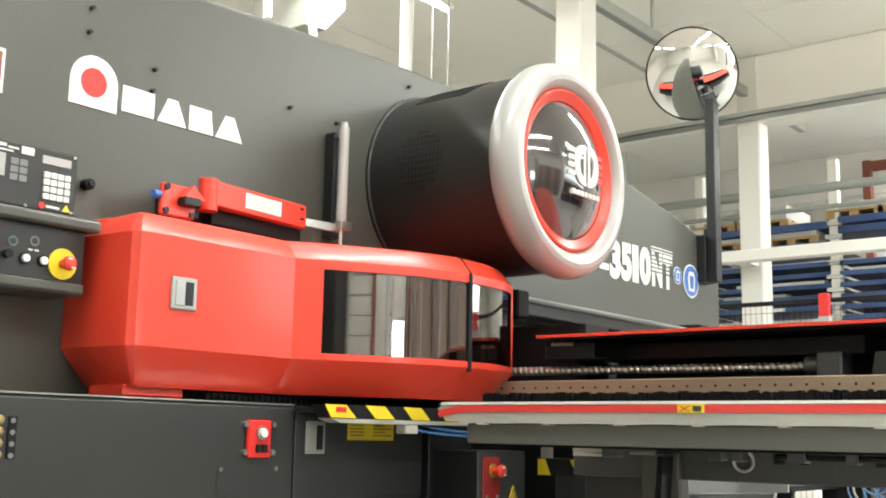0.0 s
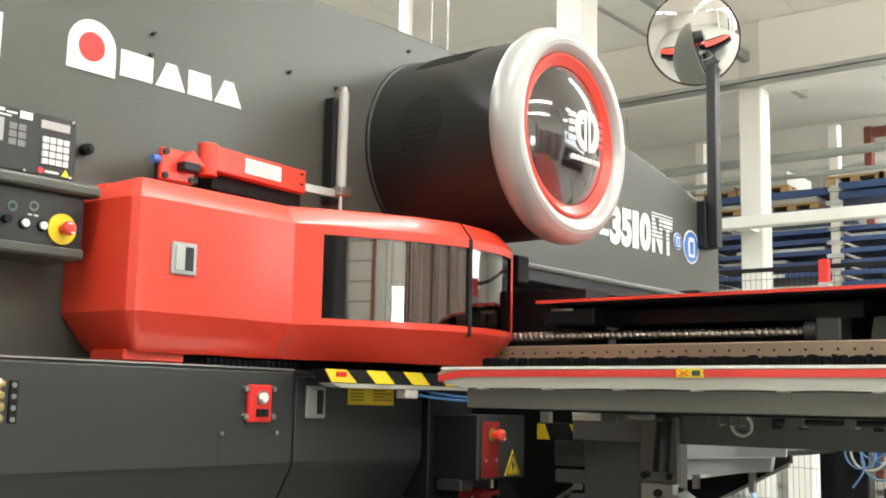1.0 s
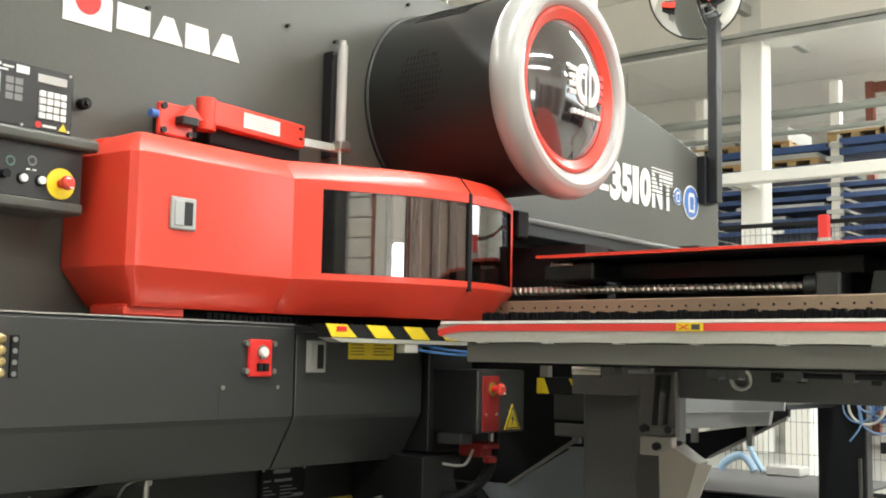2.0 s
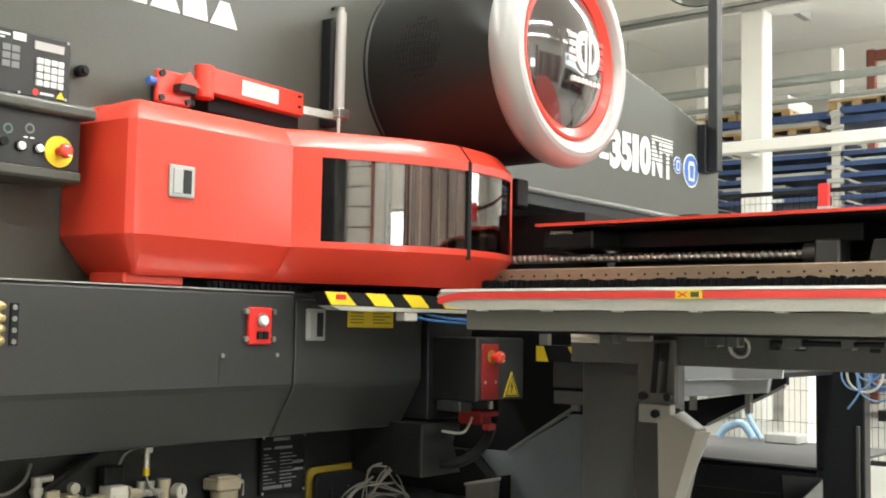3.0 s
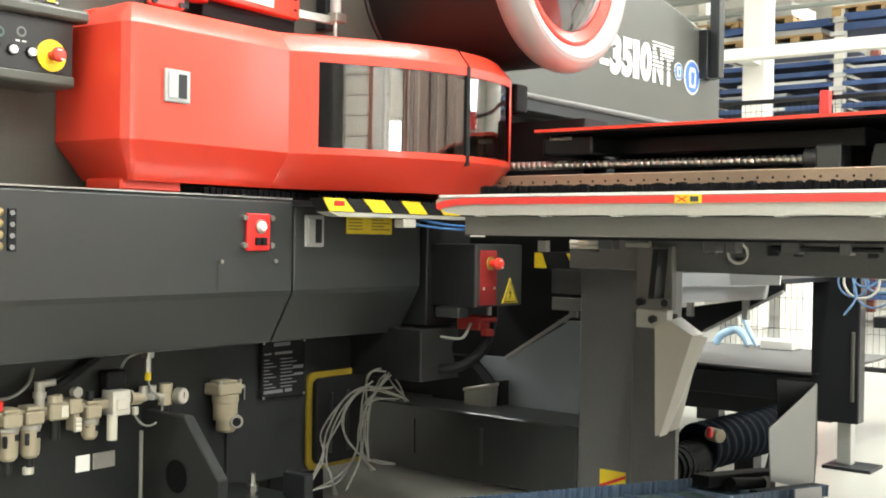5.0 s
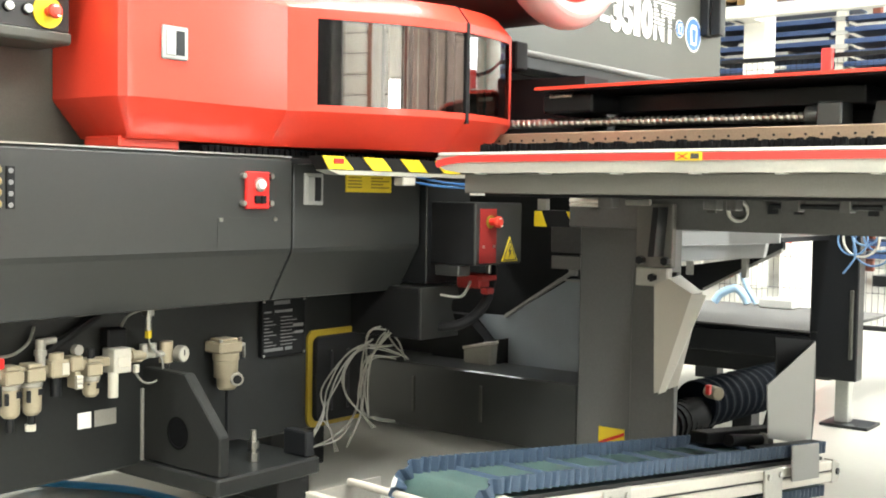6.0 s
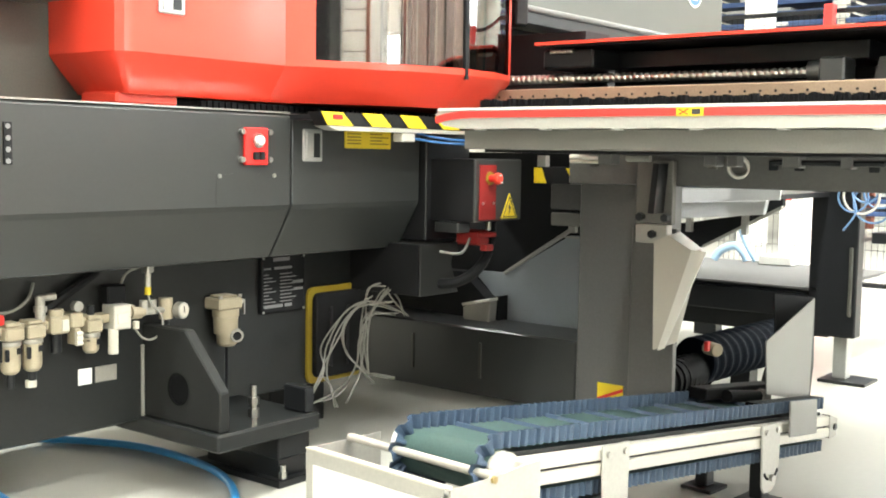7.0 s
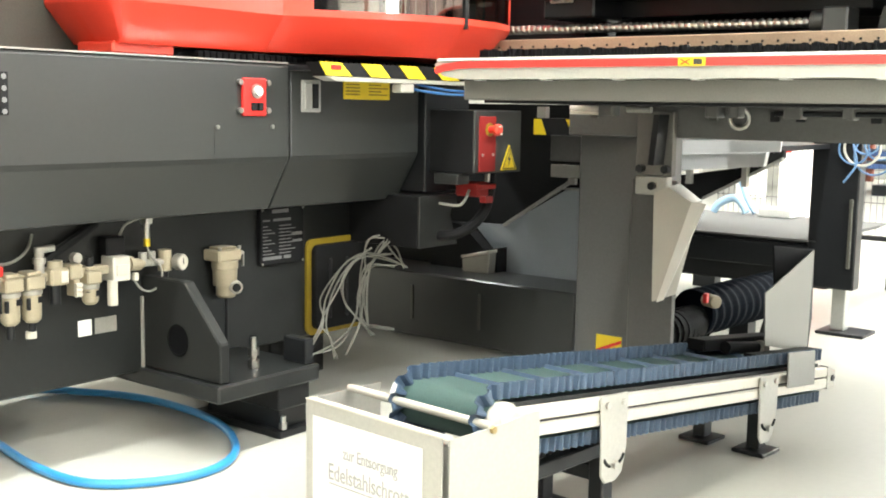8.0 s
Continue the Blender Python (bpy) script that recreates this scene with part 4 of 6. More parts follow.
for z in (1.675, 1.708):
    part("slot", box(2.425, 2.437, 2.526, 2.532, z, z + 0.006), BLACK, arm)
for z in (1.612, 1.68):
    part("bolt", rod((1.885, 2.517, z), (1.885, 2.505, z), 0.010, 8), DARK, arm)
    part("bolt", rod((1.975, 2.517, z), (1.975, 2.505, z), 0.008, 8), DARK, arm)
part("blue_cap", rod((1.871, 2.523, 1.655), (1.848, 2.523, 1.655), 0.012, 14), BLUE, arm, smooth=True)
gas = thing("gas_cylinder", "slim white vertical gas strut beside the drum", "gas strut", (2.59, 2.51, 1.66))
part("tube", rod((2.592, 2.51, 1.69), (2.594, 2.51, 2.02), 0.0175, 20, bevel=0.003), SILVER, gas, smooth=True)
part("cap", rod((2.594, 2.51, 2.02), (2.594, 2.51, 2.035), 0.012, 12), STEEL, gas, smooth=True)
part("top_stud", rod((2.594, 2.51, 2.012), (2.650, 2.602, 2.012), 0.006, 8), STEEL, gas)
# the strut's shadow on the frame, built as a black bar
part("strut_shadow", box(2.640, 2.690, 2.600, 2.648, 1.66, 2.03, 0.004), DARK, gas, "black bar for the strut's shadow on the frame")
part("lower_clamp", box(2.575, 2.625, 2.49, 2.53, 1.665, 1.695, 0.003), STEEL, gas)
part("foot_rod", rod((2.592, 2.51, 1.57), (2.592, 2.51, 1.67), 0.006, 8), STEEL, gas)

# ---- convex mirror on its post ----
mir = thing("convex_mirror", "round convex safety mirror on a dark post", "mirror", (5.62, 2.60, 1.86))
part("post", box(5.575, 5.645, 2.545, 2.60, 1.86, 2.90, 0.004), DARK, mir)
part("clamp", box(5.55, 5.68, 2.60, 2.66, 1.86, 2.12, 0.004), DARK, mir)
MN = Vector((-0.896, -0.17, -0.41)).normalized()
MC = Vector((5.56, 2.665, 3.055))
prof = [(0.262 * math.sin(a * 0.1) / math.sin(1.0) * 1.0, 0.080 * (math.cos(a * 0.1) - math.cos(1.0)) / (1 - math.cos(1.0))) for a in range(10, -1, -1)]
part("mirror_dome", lathe(prof, MC, MN, 64), MIRROR, mir, "polished convex mirror face", smooth=True)
part("rim", lathe([(0.258, -0.012), (0.265, -0.012), (0.267, 0.002), (0.264, 0.005), (0.258, 0.003)], MC, MN, 64, closed=True), DARK, mir, smooth=True)
part("back_shell", lathe([(0.262, -0.01), (0.25, -0.03), (0.15, -0.05), (0.0, -0.055)], MC, MN, 48), REDFLAT, mir, smooth=True)
part("neck", rod(MC - MN * 0.05, (5.61, 2.575, 2.87), 0.018, 10), DARK, mir)

# ---- side table with red edge ----
XT = 2.30
tab = thing("side_table", "long sheet table with a grey and red edge", "work table", (3.2, 1.2, 0))
YL, YR = 1.842, -0.9
low = [(YR, 1.0350)] + [(YR + i * 0.02, 1.0335 + 0.002 * abs(math.sin(math.pi * (YR + i * 0.02 - 1.10) / 0.19))) for i in range(1, 133)]
bm = prism(low + [(YL - 0.075, 1.0350), (YL - 0.025, 1.0430), (YL, 1.0570), (YL + 0.004, 1.0730), (YL - 0.01, 1.0810), (YR, 1.0810)], "x", XT, XT + 0.12)
part("edge_profile", bm, EDGE, tab)
part("top_lip", prism([(YR, 1.0815), (YL - 0.004, 1.0815), (YL - 0.012, 1.0880), (YR, 1.0880)], "x", XT - 0.004, XT + 0.12), PRINT, tab, "white top lip")
st = [(YR, 1.0625), (YL - 0.12, 1.0625), (YL - 0.07, 1.0605), (YL - 0.03, 1.0550), (YL - 0.004, 1.0485), (YL + 0.002, 1.0560), (YL - 0.001, 1.0670), (YL - 0.03, 1.0735), (YL - 0.08, 1.0795), (YR, 1.0795)]
part("red_stripe", prism(st, "x", XT - 0.0035, XT + 0.002), STRIPE, tab, "red edge stripe")
for y0, zd in ((1.70, 0.0), (1.50, 0.0), (1.30, 0.0), (1.10, 0.0), (0.90, 0.0), (0.70, 0.0)):
    part("edge_clip", box(XT + 0.006, XT + 0.03, y0, y0 + 0.022, 1.0310, 1.0355), PRINT, tab)
# same grey as the frame, lightened in colour for light off the floor
part("under_beam", box(XT + 0.05, XT + 0.13, YR, 1.788, 0.983, 1.0345, 0.003), BEAMG, tab)
part("deck", box(XT + 0.12, 4.1, YR, YL - 0.03, 1.0370, 1.0830), DARK, tab)
# black bulk added below the deck to keep light from above out
part("under_bulk", box(XT + 0.16, 4.0, YR, 1.80, 0.976, 1.0365), BLACK, tab)
mark = thing("hazard_sticker", "small yellow sticker with red and black marks", "sticker", (XT, 1.12, 1.08))
part("field", box(XT - 0.0055, XT - 0.003, 1.085, 1.150, 1.0705, 1.090), YELLOW, mark)
part("black_mark", box(XT - 0.0068, XT - 0.005, 1.092, 1.112, 1.074, 1.086), INK, mark)
part("red_mark", prism([(1.118, 1.074), (1.142, 1.086), (1.146, 1.086), (1.124, 1.074)], "x", XT - 0.0068, XT - 0.005), REDFLAT, mark)
part("red_mark", prism([(1.140, 1.074), (1.118, 1.086), (1.123, 1.086), (1.146, 1.074)], "x", XT - 0.0068, XT - 0.005), REDFLAT, mark)
rnd = random.Random(9)
bm = bmesh.new()
for row in range(2):
    y = YR
    while y < YL - 0.04:
        w = rnd.uniform(0.005, 0.010)
        x = XT + 0.135 + row * 0.06
        h = 1.086 + rnd.uniform(0.025, 0.032)
        lean = rnd.uniform(-0.004, 0.004)
        v = [bm.verts.new(c) for c in ((x, y, 1.09), (x, y + w, 1.09), (x, y + w + lean, h), (x, y + lean, h), (x + 0.02, y, 1.09), (x + 0.02, y + w, 1.09), (x + 0.02, y + w + lean, h), (x + 0.02, y + lean, h))]
        for f in ((0, 1, 2, 3), (4, 7, 6, 5), (3, 2, 6, 7), (0, 3, 7, 4), (1, 5, 6, 2)):
            bm.faces.new([v[i] for i in f])
        y += w + rnd.uniform(0.001, 0.004)
tagged(part("brush_strip", bm, BRISTLE, tab, "rows of black brush bristles"), kind="stuff")
bm = bmesh.new()
x = 1.98
while x < 3.3:
    box(x, x + 0.016, 2.405, 2.42, 1.086, 1.100 + rnd.uniform(0, 0.006), bm=bm)
    x += 0.022
tagged(part("brush_strip", bm, BRISTLE, tab), kind="stuff")
# legs and cross beam
part("column", box(3.45, 3.80, 1.862, 2.094, 0.0, 0.875, 0.006), TABG, tab)
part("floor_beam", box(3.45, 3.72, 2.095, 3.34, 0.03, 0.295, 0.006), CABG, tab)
for y in (2.86, 2.52):
    part("stiffener", box(3.444, 3.452, y, y + 0.012, 0.10, 0.24), GREY, tab)
part("cross_beam", box(3.30, 3.45, 0.75, 2.05, 0.846, 0.950, 0.004), TABG, tab)
part("bracket_plate", box(3.268, 3.296, 1.638, 1.770, 0.722, 0.93, 0.003), BEAMG, tab)
part("bracket_rib", prism([(1.690, 0.76), (1.675, 0.92), (1.655, 0.92), (1.668, 0.76)], "x", 3.20, 3.268), DARK, tab)
part("foot_pad", box(3.262, 3.30, 1.65, 1.766, 0.660, 0.7215, 0.004), STAIN, tab, "pale steel pad")
for y, z in ((1.745, 0.745), (1.655, 0.745), (1.70, 0.69)):
    part("hex_bolt", rod((3.268, y, z), (3.245, y, z), 0.014, 6), DARK, tab)
for y in (1.93, 1.50, 1.30, 1.22, 1.0):
    part("clamp_block", box(3.285, 3.30, y, y + 0.03, 0.905, 0.935, 0.002), DARK if y < 1.4 else GREY, tab)
part("lifting_eye", lathe([(0.030 + 0.007 * math.cos(a * math.pi / 4), 0.007 * math.sin(a * math.pi / 4)) for a in range(8)], (3.285, 1.425, 0.912), (-0.8, -0.6, 0), 20, closed=True), STEEL, tab, "steel lifting eye", smooth=True)
part("tape_block", box(3.31, 3.40, 2.052, 2.21, 0.842, 0.90), BLACK, tab)
part("hazard_tape", prism([(2.148, 0.8425), (2.20, 0.8425), (2.20, 0.897), (2.170, 0.897)], "x", 3.3075, 3.3105), YELLOW, tab)
part("hazard_tape", prism([(2.053, 0.872), (2.053, 0.897), (2.068, 0.897)], "x", 3.3075, 3.3105), YELLOW, tab)
part("tape_tab", box(3.305, 3.33, 2.15, 2.185, 0.9005, 0.94), ALU, tab)
part("hung_box", box(3.60, 3.70, 2.10, 2.316, 0.736, 0.836, 0.004), TABG, tab)
part("hung_plate", box(3.58, 3.69, 2.10, 2.300, 0.705, 0.755, 0.003), BEAMG, tab)

for ob in tab.children:
    if ob.name.split(".")[0] in ("cross_beam", "bracket_plate", "bracket_rib", "foot_pad", "hex_bolt", "clamp_block", "lifting_eye", "tape_block", "hazard_tape", "tape_tab", "hung_box"):
        ob.location.z += 0.03

for y0, y1, z, r, m in ((2.19, 1.90, 0.984, 0.005, CABLE), (1.86, 1.73, 0.967, 0.008, ALUP), (1.86, 1.73, 0.953, 0.006, ALUP), (1.66, 1.58, 0.965, 0.010, CABLE), (1.2, 0.9, 0.960, 0.008, DARK)):
    single("conduit", rod((3.0, y0, z), (3.0, y1, z), r, 10), m, "thin conduit fixed under the side table", "conduit", group="conduits under the table", smooth=True)
for y0, w in ((1.70, 0.05), (1.36, 0.04), (1.30, 0.03), (1.12, 0.05), (0.98, 0.03)):
    single("cable_clip", box(2.98, 3.03, y0, y0 + w, 0.945, 0.9845, 0.003), TABG, "small steel clip under the side table", "clip", group="clips under the table")

# striped end bar of the moving table
bar = thing("striped_end_bar", "yellow and black striped steel table end bar", "hazard bar", (2.6, 2.22, 1.03))
part("rail", prism([(2.30, 1.031), (2.92, 1.034), (2.92, 1.0445), (2.255, 1.0435)], "y", 2.20, 2.25), EDGE, bar)
part("face", prism([(2.258, 1.0445), (2.92, 1.0455), (2.92, 1.086), (2.228, 1.082)], "y", 2.20, 2.25), BLACK, bar)
for k in range(4):
    a = 2.232 + k * 0.168
    w = 0.085
    z0, z1 = 1.0456 + k * 0.0003, 1.0822 + k * 0.0009
    part("yellow_stripe", prism([(a + 0.045 - (0.018 if k == 0 else 0), z0), (a + w + 0.045, z0), (a + w, z1), (a, z1)], "y", 2.1965, 2.201), YELLOW, bar)
part("red_lamp", box(2.275, 2.315, 2.192, 2.197, 1.062, 1.076, 0.001), REDFLAT, bar)
part("connector", box(2.585, 2.645, 2.20, 2.24, 1.004, 1.0305, 0.003), ALUP, bar)
part("top_cover", box(2.26, 3.0, 2.2505, 2.40, 1.060, 1.0755), DARK, bar)
for k, pts in enumerate(([(2.64, 2.22, 1.018), (2.74, 2.18, 1.005), (2.80, 2.05, 1.0), (2.78, 1.90, 1.01)], [(2.70, 2.24, 1.033), (2.76, 2.16, 1.015), (2.78, 2.0, 1.008), (2.72, 1.88, 1.012)])):
    single("air_line", tube(pts, 0.004), LINEBLUE, "thin blue air line under the table", "air line", group="air lines", smooth=True)

# ---- moving carriage with ball screw ----
car = thing("carriage", "dark carriage beam with red cover and ball screw", "carriage", (3.3, 1.0, 1.1))
part("red_cover", prism([(3.06, 1.326), (3.06, 1.336), (3.70, 1.360), (3.70, 1.350)], "y", -0.9, 2.045), RED, car, "red painted sheet cover")
part("cover_lining", prism([(3.075, 1.320), (3.075, 1.3258), (3.70, 1.3498), (3.70, 1.343)], "y", -0.9, 2.03), BLACK, car)
part("back_wall", box(3.55, 3.70, -0.9, 2.02, 1.10, 1.345), BLACK, car)
part("clamp_housing", box(3.34, 3.5, 2.022, 2.62, 1.087, 1.40), BLACK, car)
part("upper_shelf", box(3.30, 3.55, 1.05, 1.98, 1.262, 1.32, 0.004), DARK, car)
part("slide_bed", box(3.10, 3.55, -0.9, 2.02, 1.093, 1.14), DARK, car)
part("front_rail", box(3.03, 3.10, -0.9, 2.24, 1.136, 1.184, 0.003), COPPER, car, "oily brownish steel rail")
bm = None
for k in range(43):
    y = 2.205 - k * 0.045
    bm = rod((3.032, y, 1.160), (3.028, y, 1.160), 0.004, 8, bm=bm)
tagged(part("rail_screws", bm, BLACK, car), kind="stuff")


def ball_screw(p, q, r, pitch):
    p, q = Vector(p), Vector(q)
    d = (q - p).normalized()
    s = d.orthogonal().normalized()
    u = d.cross(s)
    L = (q - p).length
    bm = bmesh.new()
    n, step = 12, pitch / 8
    rings = []
    for i in range(int(L / step)):
        ring = []
        for k in range(n):
            a = 2 * math.pi * k / n
            ph = (i * step / pitch - k / n) * 2 * math.pi
            rr = r * (1 - 0.30 * max(0, math.sin(ph)))
            ring.append(bm.verts.new(p + d * i * step + rr * (math.cos(a) * s + math.sin(a) * u)))
        rings.append(ring)
    for a, b in zip(rings, rings[1:]):
        for k in range(n):
            bm.faces.new((a[k], a[(k + 1) % n], b[(k + 1) % n], b[k]))
    return bm


part("ball_screw", ball_screw((3.16, 2.25, 1.2255), (3.16, 1.17, 1.218), 0.0155, 0.0215), STEEL, car, "bright steel ball screw", smooth=True)
part("bearing_block", box(3.11, 3.21, 1.055, 1.127, 1.182, 1.256, 0.006), CABG, car)
part("bearing_flange", rod((3.16, 1.17, 1.218), (3.16, 1.125, 1.218), 0.033, 24, bevel=0.004), CABG, car, smooth=True)
part("end_plate", prism([(1.02, 1.173), (0.4, 1.173), (0.4, 1.262), (1.00, 1.262)], "x", 3.24, 3.26), CABG, car)
part("end_slot", box(3.236, 3.242, 0.925, 0.965, 1.195, 1.245, 0.002), BLACK, car)
part("coil", ball_screw((3.12, 2.02, 1.31), (3.12, 1.93, 1.31), 0.008, 0.016), STEEL, car)
part("clamp_head", box(3.12, 3.32, 1.86, 2.05, 1.255, 1.315, 0.006), DARK, car)
sw = thing("limit_switch", "small black limit switch box beside the guard", "switch", (3.3, 2.3, 1.45))
part("body", box(3.235, 3.31, 2.24, 2.33, 1.425, 1.525, 0.006), BLACK, sw)
part("roller", rod((3.225, 2.285, 1.47), (3.236, 2.285, 1.47), 0.02, 14), DARK, sw)
part("stem", box(3.222, 3.236, 2.27, 2.30, 1.43, 1.50), DARK, sw)

# ---- emergency stop box under the table ----
eb = thing("stop_box", "black switch box with red strip and emergency stop", "switch box", (3.04, 2.25, 0.75))
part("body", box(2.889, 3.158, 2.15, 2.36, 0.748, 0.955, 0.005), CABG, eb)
# black sheet added so that the box's left side reads as unlit
part("shade_sheet", box(2.8855, 2.8885, 2.152, 2.358, 0.75, 0.953, 0.001), BLACK, eb, "matt black sheet for the box's shaded side")
# strip toned down in colour for the shadow under the table
part("red_strip", box(2.913, 3.004, 2.1465, 2.1505, 0.755, 0.935, 0.001), REDSHADE, eb)
emergency_stop(eb, (2.966, 2.1465, 0.892), 0.022, 0.020, DYELL)
for x in (2.93, 2.988):
    part("screw", rod((x, 2.147, 0.81), (x, 2.143, 0.81), 0.005, 8), STEEL, eb)
part("warning_triangle", prism([(3.037, 0.757), (3.130, 0.757), (3.083, 0.842)], "y", 2.1475, 2.1505), YELLOW, eb)
part("triangle_rim", prism([(3.045, 0.7605), (3.122, 0.7605), (3.120, 0.7635), (3.047, 0.7635)], "y", 2.146, 2.148), INK, eb)
part("triangle_rim", prism([(3.045, 0.7605), (3.083, 0.832), (3.083, 0.826), (3.049, 0.7625)], "y", 2.146, 2.148), INK, eb)
part("triangle_rim", prism([(3.122, 0.7605), (3.083, 0.832), (3.083, 0.826), (3.118, 0.7625)], "y", 2.146, 2.148), INK, eb)
part("bolt_mark", prism([(3.087, 0.812), (3.075, 0.790), (3.083, 0.790), (3.079, 0.770), (3.093, 0.796), (3.084, 0.796)], "y", 2.146, 2.148), INK, eb)
ms = thing("main_switch", "red switch fitting with black cable under a box", "switch", (3.0, 2.25, 0.70))
part("body", box(2.960, 3.022, 2.20, 2.30, 0.685, 0.735, 0.006), REDSHADE, ms)
part("lever", box(2.945, 3.035, 2.18, 2.199, 0.712, 0.730, 0.004), REDSHADE, ms)
part("knob", box(2.962, 3.005, 2.17, 2.199, 0.668, 0.690, 0.004), REDSHADE, ms)
part("terminal", box(3.0, 3.015, 2.19, 2.205, 0.735, 0.765, 0.002), STEEL, ms)
single("black_cable", tube([(3.12, 2.25, 0.75), (3.08, 2.22, 0.68), (3.0, 2.20, 0.60), (2.92, 2.24, 0.545), (2.9, 2.4, 0.53)], 0.018, 10), BLACK, "thick black cable under the switch box", "cable", smooth=True)
single("thin_cable", tube([(2.96, 2.22, 0.69), (2.90, 2.21, 0.645), (2.85, 2.26, 0.65)], 0.005), CABLE, "thin pale cable under the switch box", "cable", smooth=True)
single("rail_box", box(2.868, 2.935, 2.20, 2.30, 0.712, 0.747, 0.004), CABG, "small grey terminal box on the press", "terminal box")

# ---- chutes and low table under the side table ----


def hull(points):
    bm = bmesh.new()
    vs = [bm.verts.new(p) for p in points]
    r = bmesh.ops.convex_hull(bm, input=vs)
    junk = [g for g in r["geom_interior"] + r["geom_unused"] if isinstance(g, bmesh.types.BMVert)]
    bmesh.ops.delete(bm, geom=list(set(junk)), context="VERTS")
    return bm


chute = thing("scrap_chute", "pale stainless scrap chute hung from the table", "chute", (3.35, 1.65, 0.3))
part("slide", hull([(3.25, 1.690, 0.668), (3.25, 1.640, 0.690), (3.25, 1.556, 0.645), (3.25, 1.664, 0.318), (3.25, 1.682, 0.312), (3.44, 1.690, 0.69), (3.42, 1.600, 0.640), (3.44, 1.690, 0.312)]), CHUTEM, chute)
part("flange", hull([(3.246, 1.506, 0.645), (3.246, 1.640, 0.322), (3.252, 1.506, 0.645), (3.252, 1.640, 0.322), (3.246, 1.555, 0.648), (3.246, 1.664, 0.312), (3.252, 1.555, 0.648), (3.252, 1.664, 0.312)]), WHITE, chute, "pale stainless flange")
# sheet added over the column's bright side to give it a shaded tone
part("shade_cheek", box(3.415, 3.443, 1.6915, 1.860, 0.0, 0.70, 0.003), TABG, chute, "added sheet that darkens the column's bright side")
tray = thing("unloading_tray", "pale grey sheet steel unloading tray", "tray", (4.3, 2.0, 0.6))
part("front_sheet", prism([(2.6, 0.815), (1.64, 0.845), (1.643, 0.800), (2.6, 0.745)], "x", 4.19, 4.20), SHEETM, tray)
part("lower_lip", prism([(2.6, 0.743), (1.70, 0.797), (1.71, 0.740), (2.6, 0.66)], "x", 4.20, 4.23, 0.002), SHEETM, tray)
# side of the pale tray in shadow, coloured black for it
part("shaded_side", prism([(2.6, 0.655), (2.07, 0.688), (1.712, 0.748), (1.712, 0.803), (1.645, 0.805), (1.645, 0.775), (1.968, 0.601), (2.6, 0.35)], "x", 4.235, 4.26), BLACK, tray)
part("slope_edge", hull([(4.22, 1.644, 0.778), (4.22, 1.972, 0.603), (4.22, 1.972, 0.592), (4.22, 1.644, 0.764), (4.235, 1.644, 0.778), (4.235, 1.972, 0.603), (4.235, 1.972, 0.592), (4.235, 1.644, 0.764)]), STAIN, tray)
for y in (2.02, 1.78):
    part("strap", box(4.205, 4.232, y, y + 0.022, 0.655, 0.735), STAIN, tray)
part("deck", box(4.26, 5.0, 1.66, 2.6, 0.80, 0.82), DARK, tray)
slide = thing("lower_slide", "bluish grey sheet steel slide below the press", "slide", (3.62, 2.5, 0.2))
part("sheet", prism([(2.781, 0.453), (2.609, 0.456), (2.31, 0.626), (2.096, 0.626), (2.096, 0.10), (2.68, 0.10), (2.676, 0.232), (2.668, 0.350)], "x", 3.74, 3.75), SLIDEM, slide)
part("edge_strip", hull([(3.72, 2.612, 0.462), (3.72, 2.612, 0.450), (3.72, 2.305, 0.655), (3.72, 2.305, 0.640), (3.74, 2.612, 0.462), (3.74, 2.612, 0.450), (3.74, 2.305, 0.655), (3.74, 2.305, 0.640)]), STAIN, slide)
part("hook_strip", box(3.72, 3.74, 2.275, 2.307, 0.640, 0.70), STAIN, slide)
part("cross_strip", box(3.72, 3.735, 2.08, 2.36, 0.618, 0.625), STAIN, slide)
part("cheek", prism([(2.60, 0.20), (2.60, 0.365), (2.668, 0.352), (2.79, 0.453), (2.95, 0.453), (2.95, 0.20)], "x", 3.67, 3.735), BLACK, slide)
part("mouth", prism([(2.736, 0.318), (2.598, 0.348), (2.605, 0.262), (2.735, 0.262)], "x", 3.61, 3.66, 0.003), ALU, slide)
part("mouth_lip", prism([(2.738, 0.319), (2.738, 0.331), (2.596, 0.363), (2.596, 0.349)], "x", 3.604, 3.662, 0.002), ALUP, slide)
# Black sheet in place of deep shade; hides the lit hall behind
part("bay_shade", box(3.81, 3.85, 2.096, 4.3, 0.02, 0.95), BLACK, slide)
low = thing("low_table", "low dark steel table with a pale sheet top", "low table", (5.2, 2.1, 0))
part("top_sheet", box(4.80, 5.85, 1.70, 2.7, 0.402, 0.410), SPECK, low)
part("frame", box(4.82, 5.83, 1.736, 2.68, 0.385, 0.4015), DARK, low)
part("front_beam", box(4.805, 4.90, 1.69, 2.7, 0.275, 0.384, 0.004), DARK, low)
part("lower_beam", box(4.95, 5.05, 1.69, 2.7, 0.175, 0.262, 0.004), DARK, low)
part("leg", box(4.80, 4.88, 1.527, 1.735, 0.205, 0.885, 0.005), DARK, low)
part("foot_tube", box(4.86, 4.92, 1.575, 1.635, 0.014, 0.204, 0.003), GALV, low)
part("foot_plate", box(4.80, 4.98, 1.473, 1.68, 0.0, 0.014, 0.002), DARK, low)
part("conduit", box(4.788, 4.80, 1.545, 1.56, 0.30, 0.60, 0.003), GREY, low)
for bx in (5.75,):
    part("leg", box(bx - 0.08, bx, 2.55, 2.68, 0.0, 0.384), DARK, low)
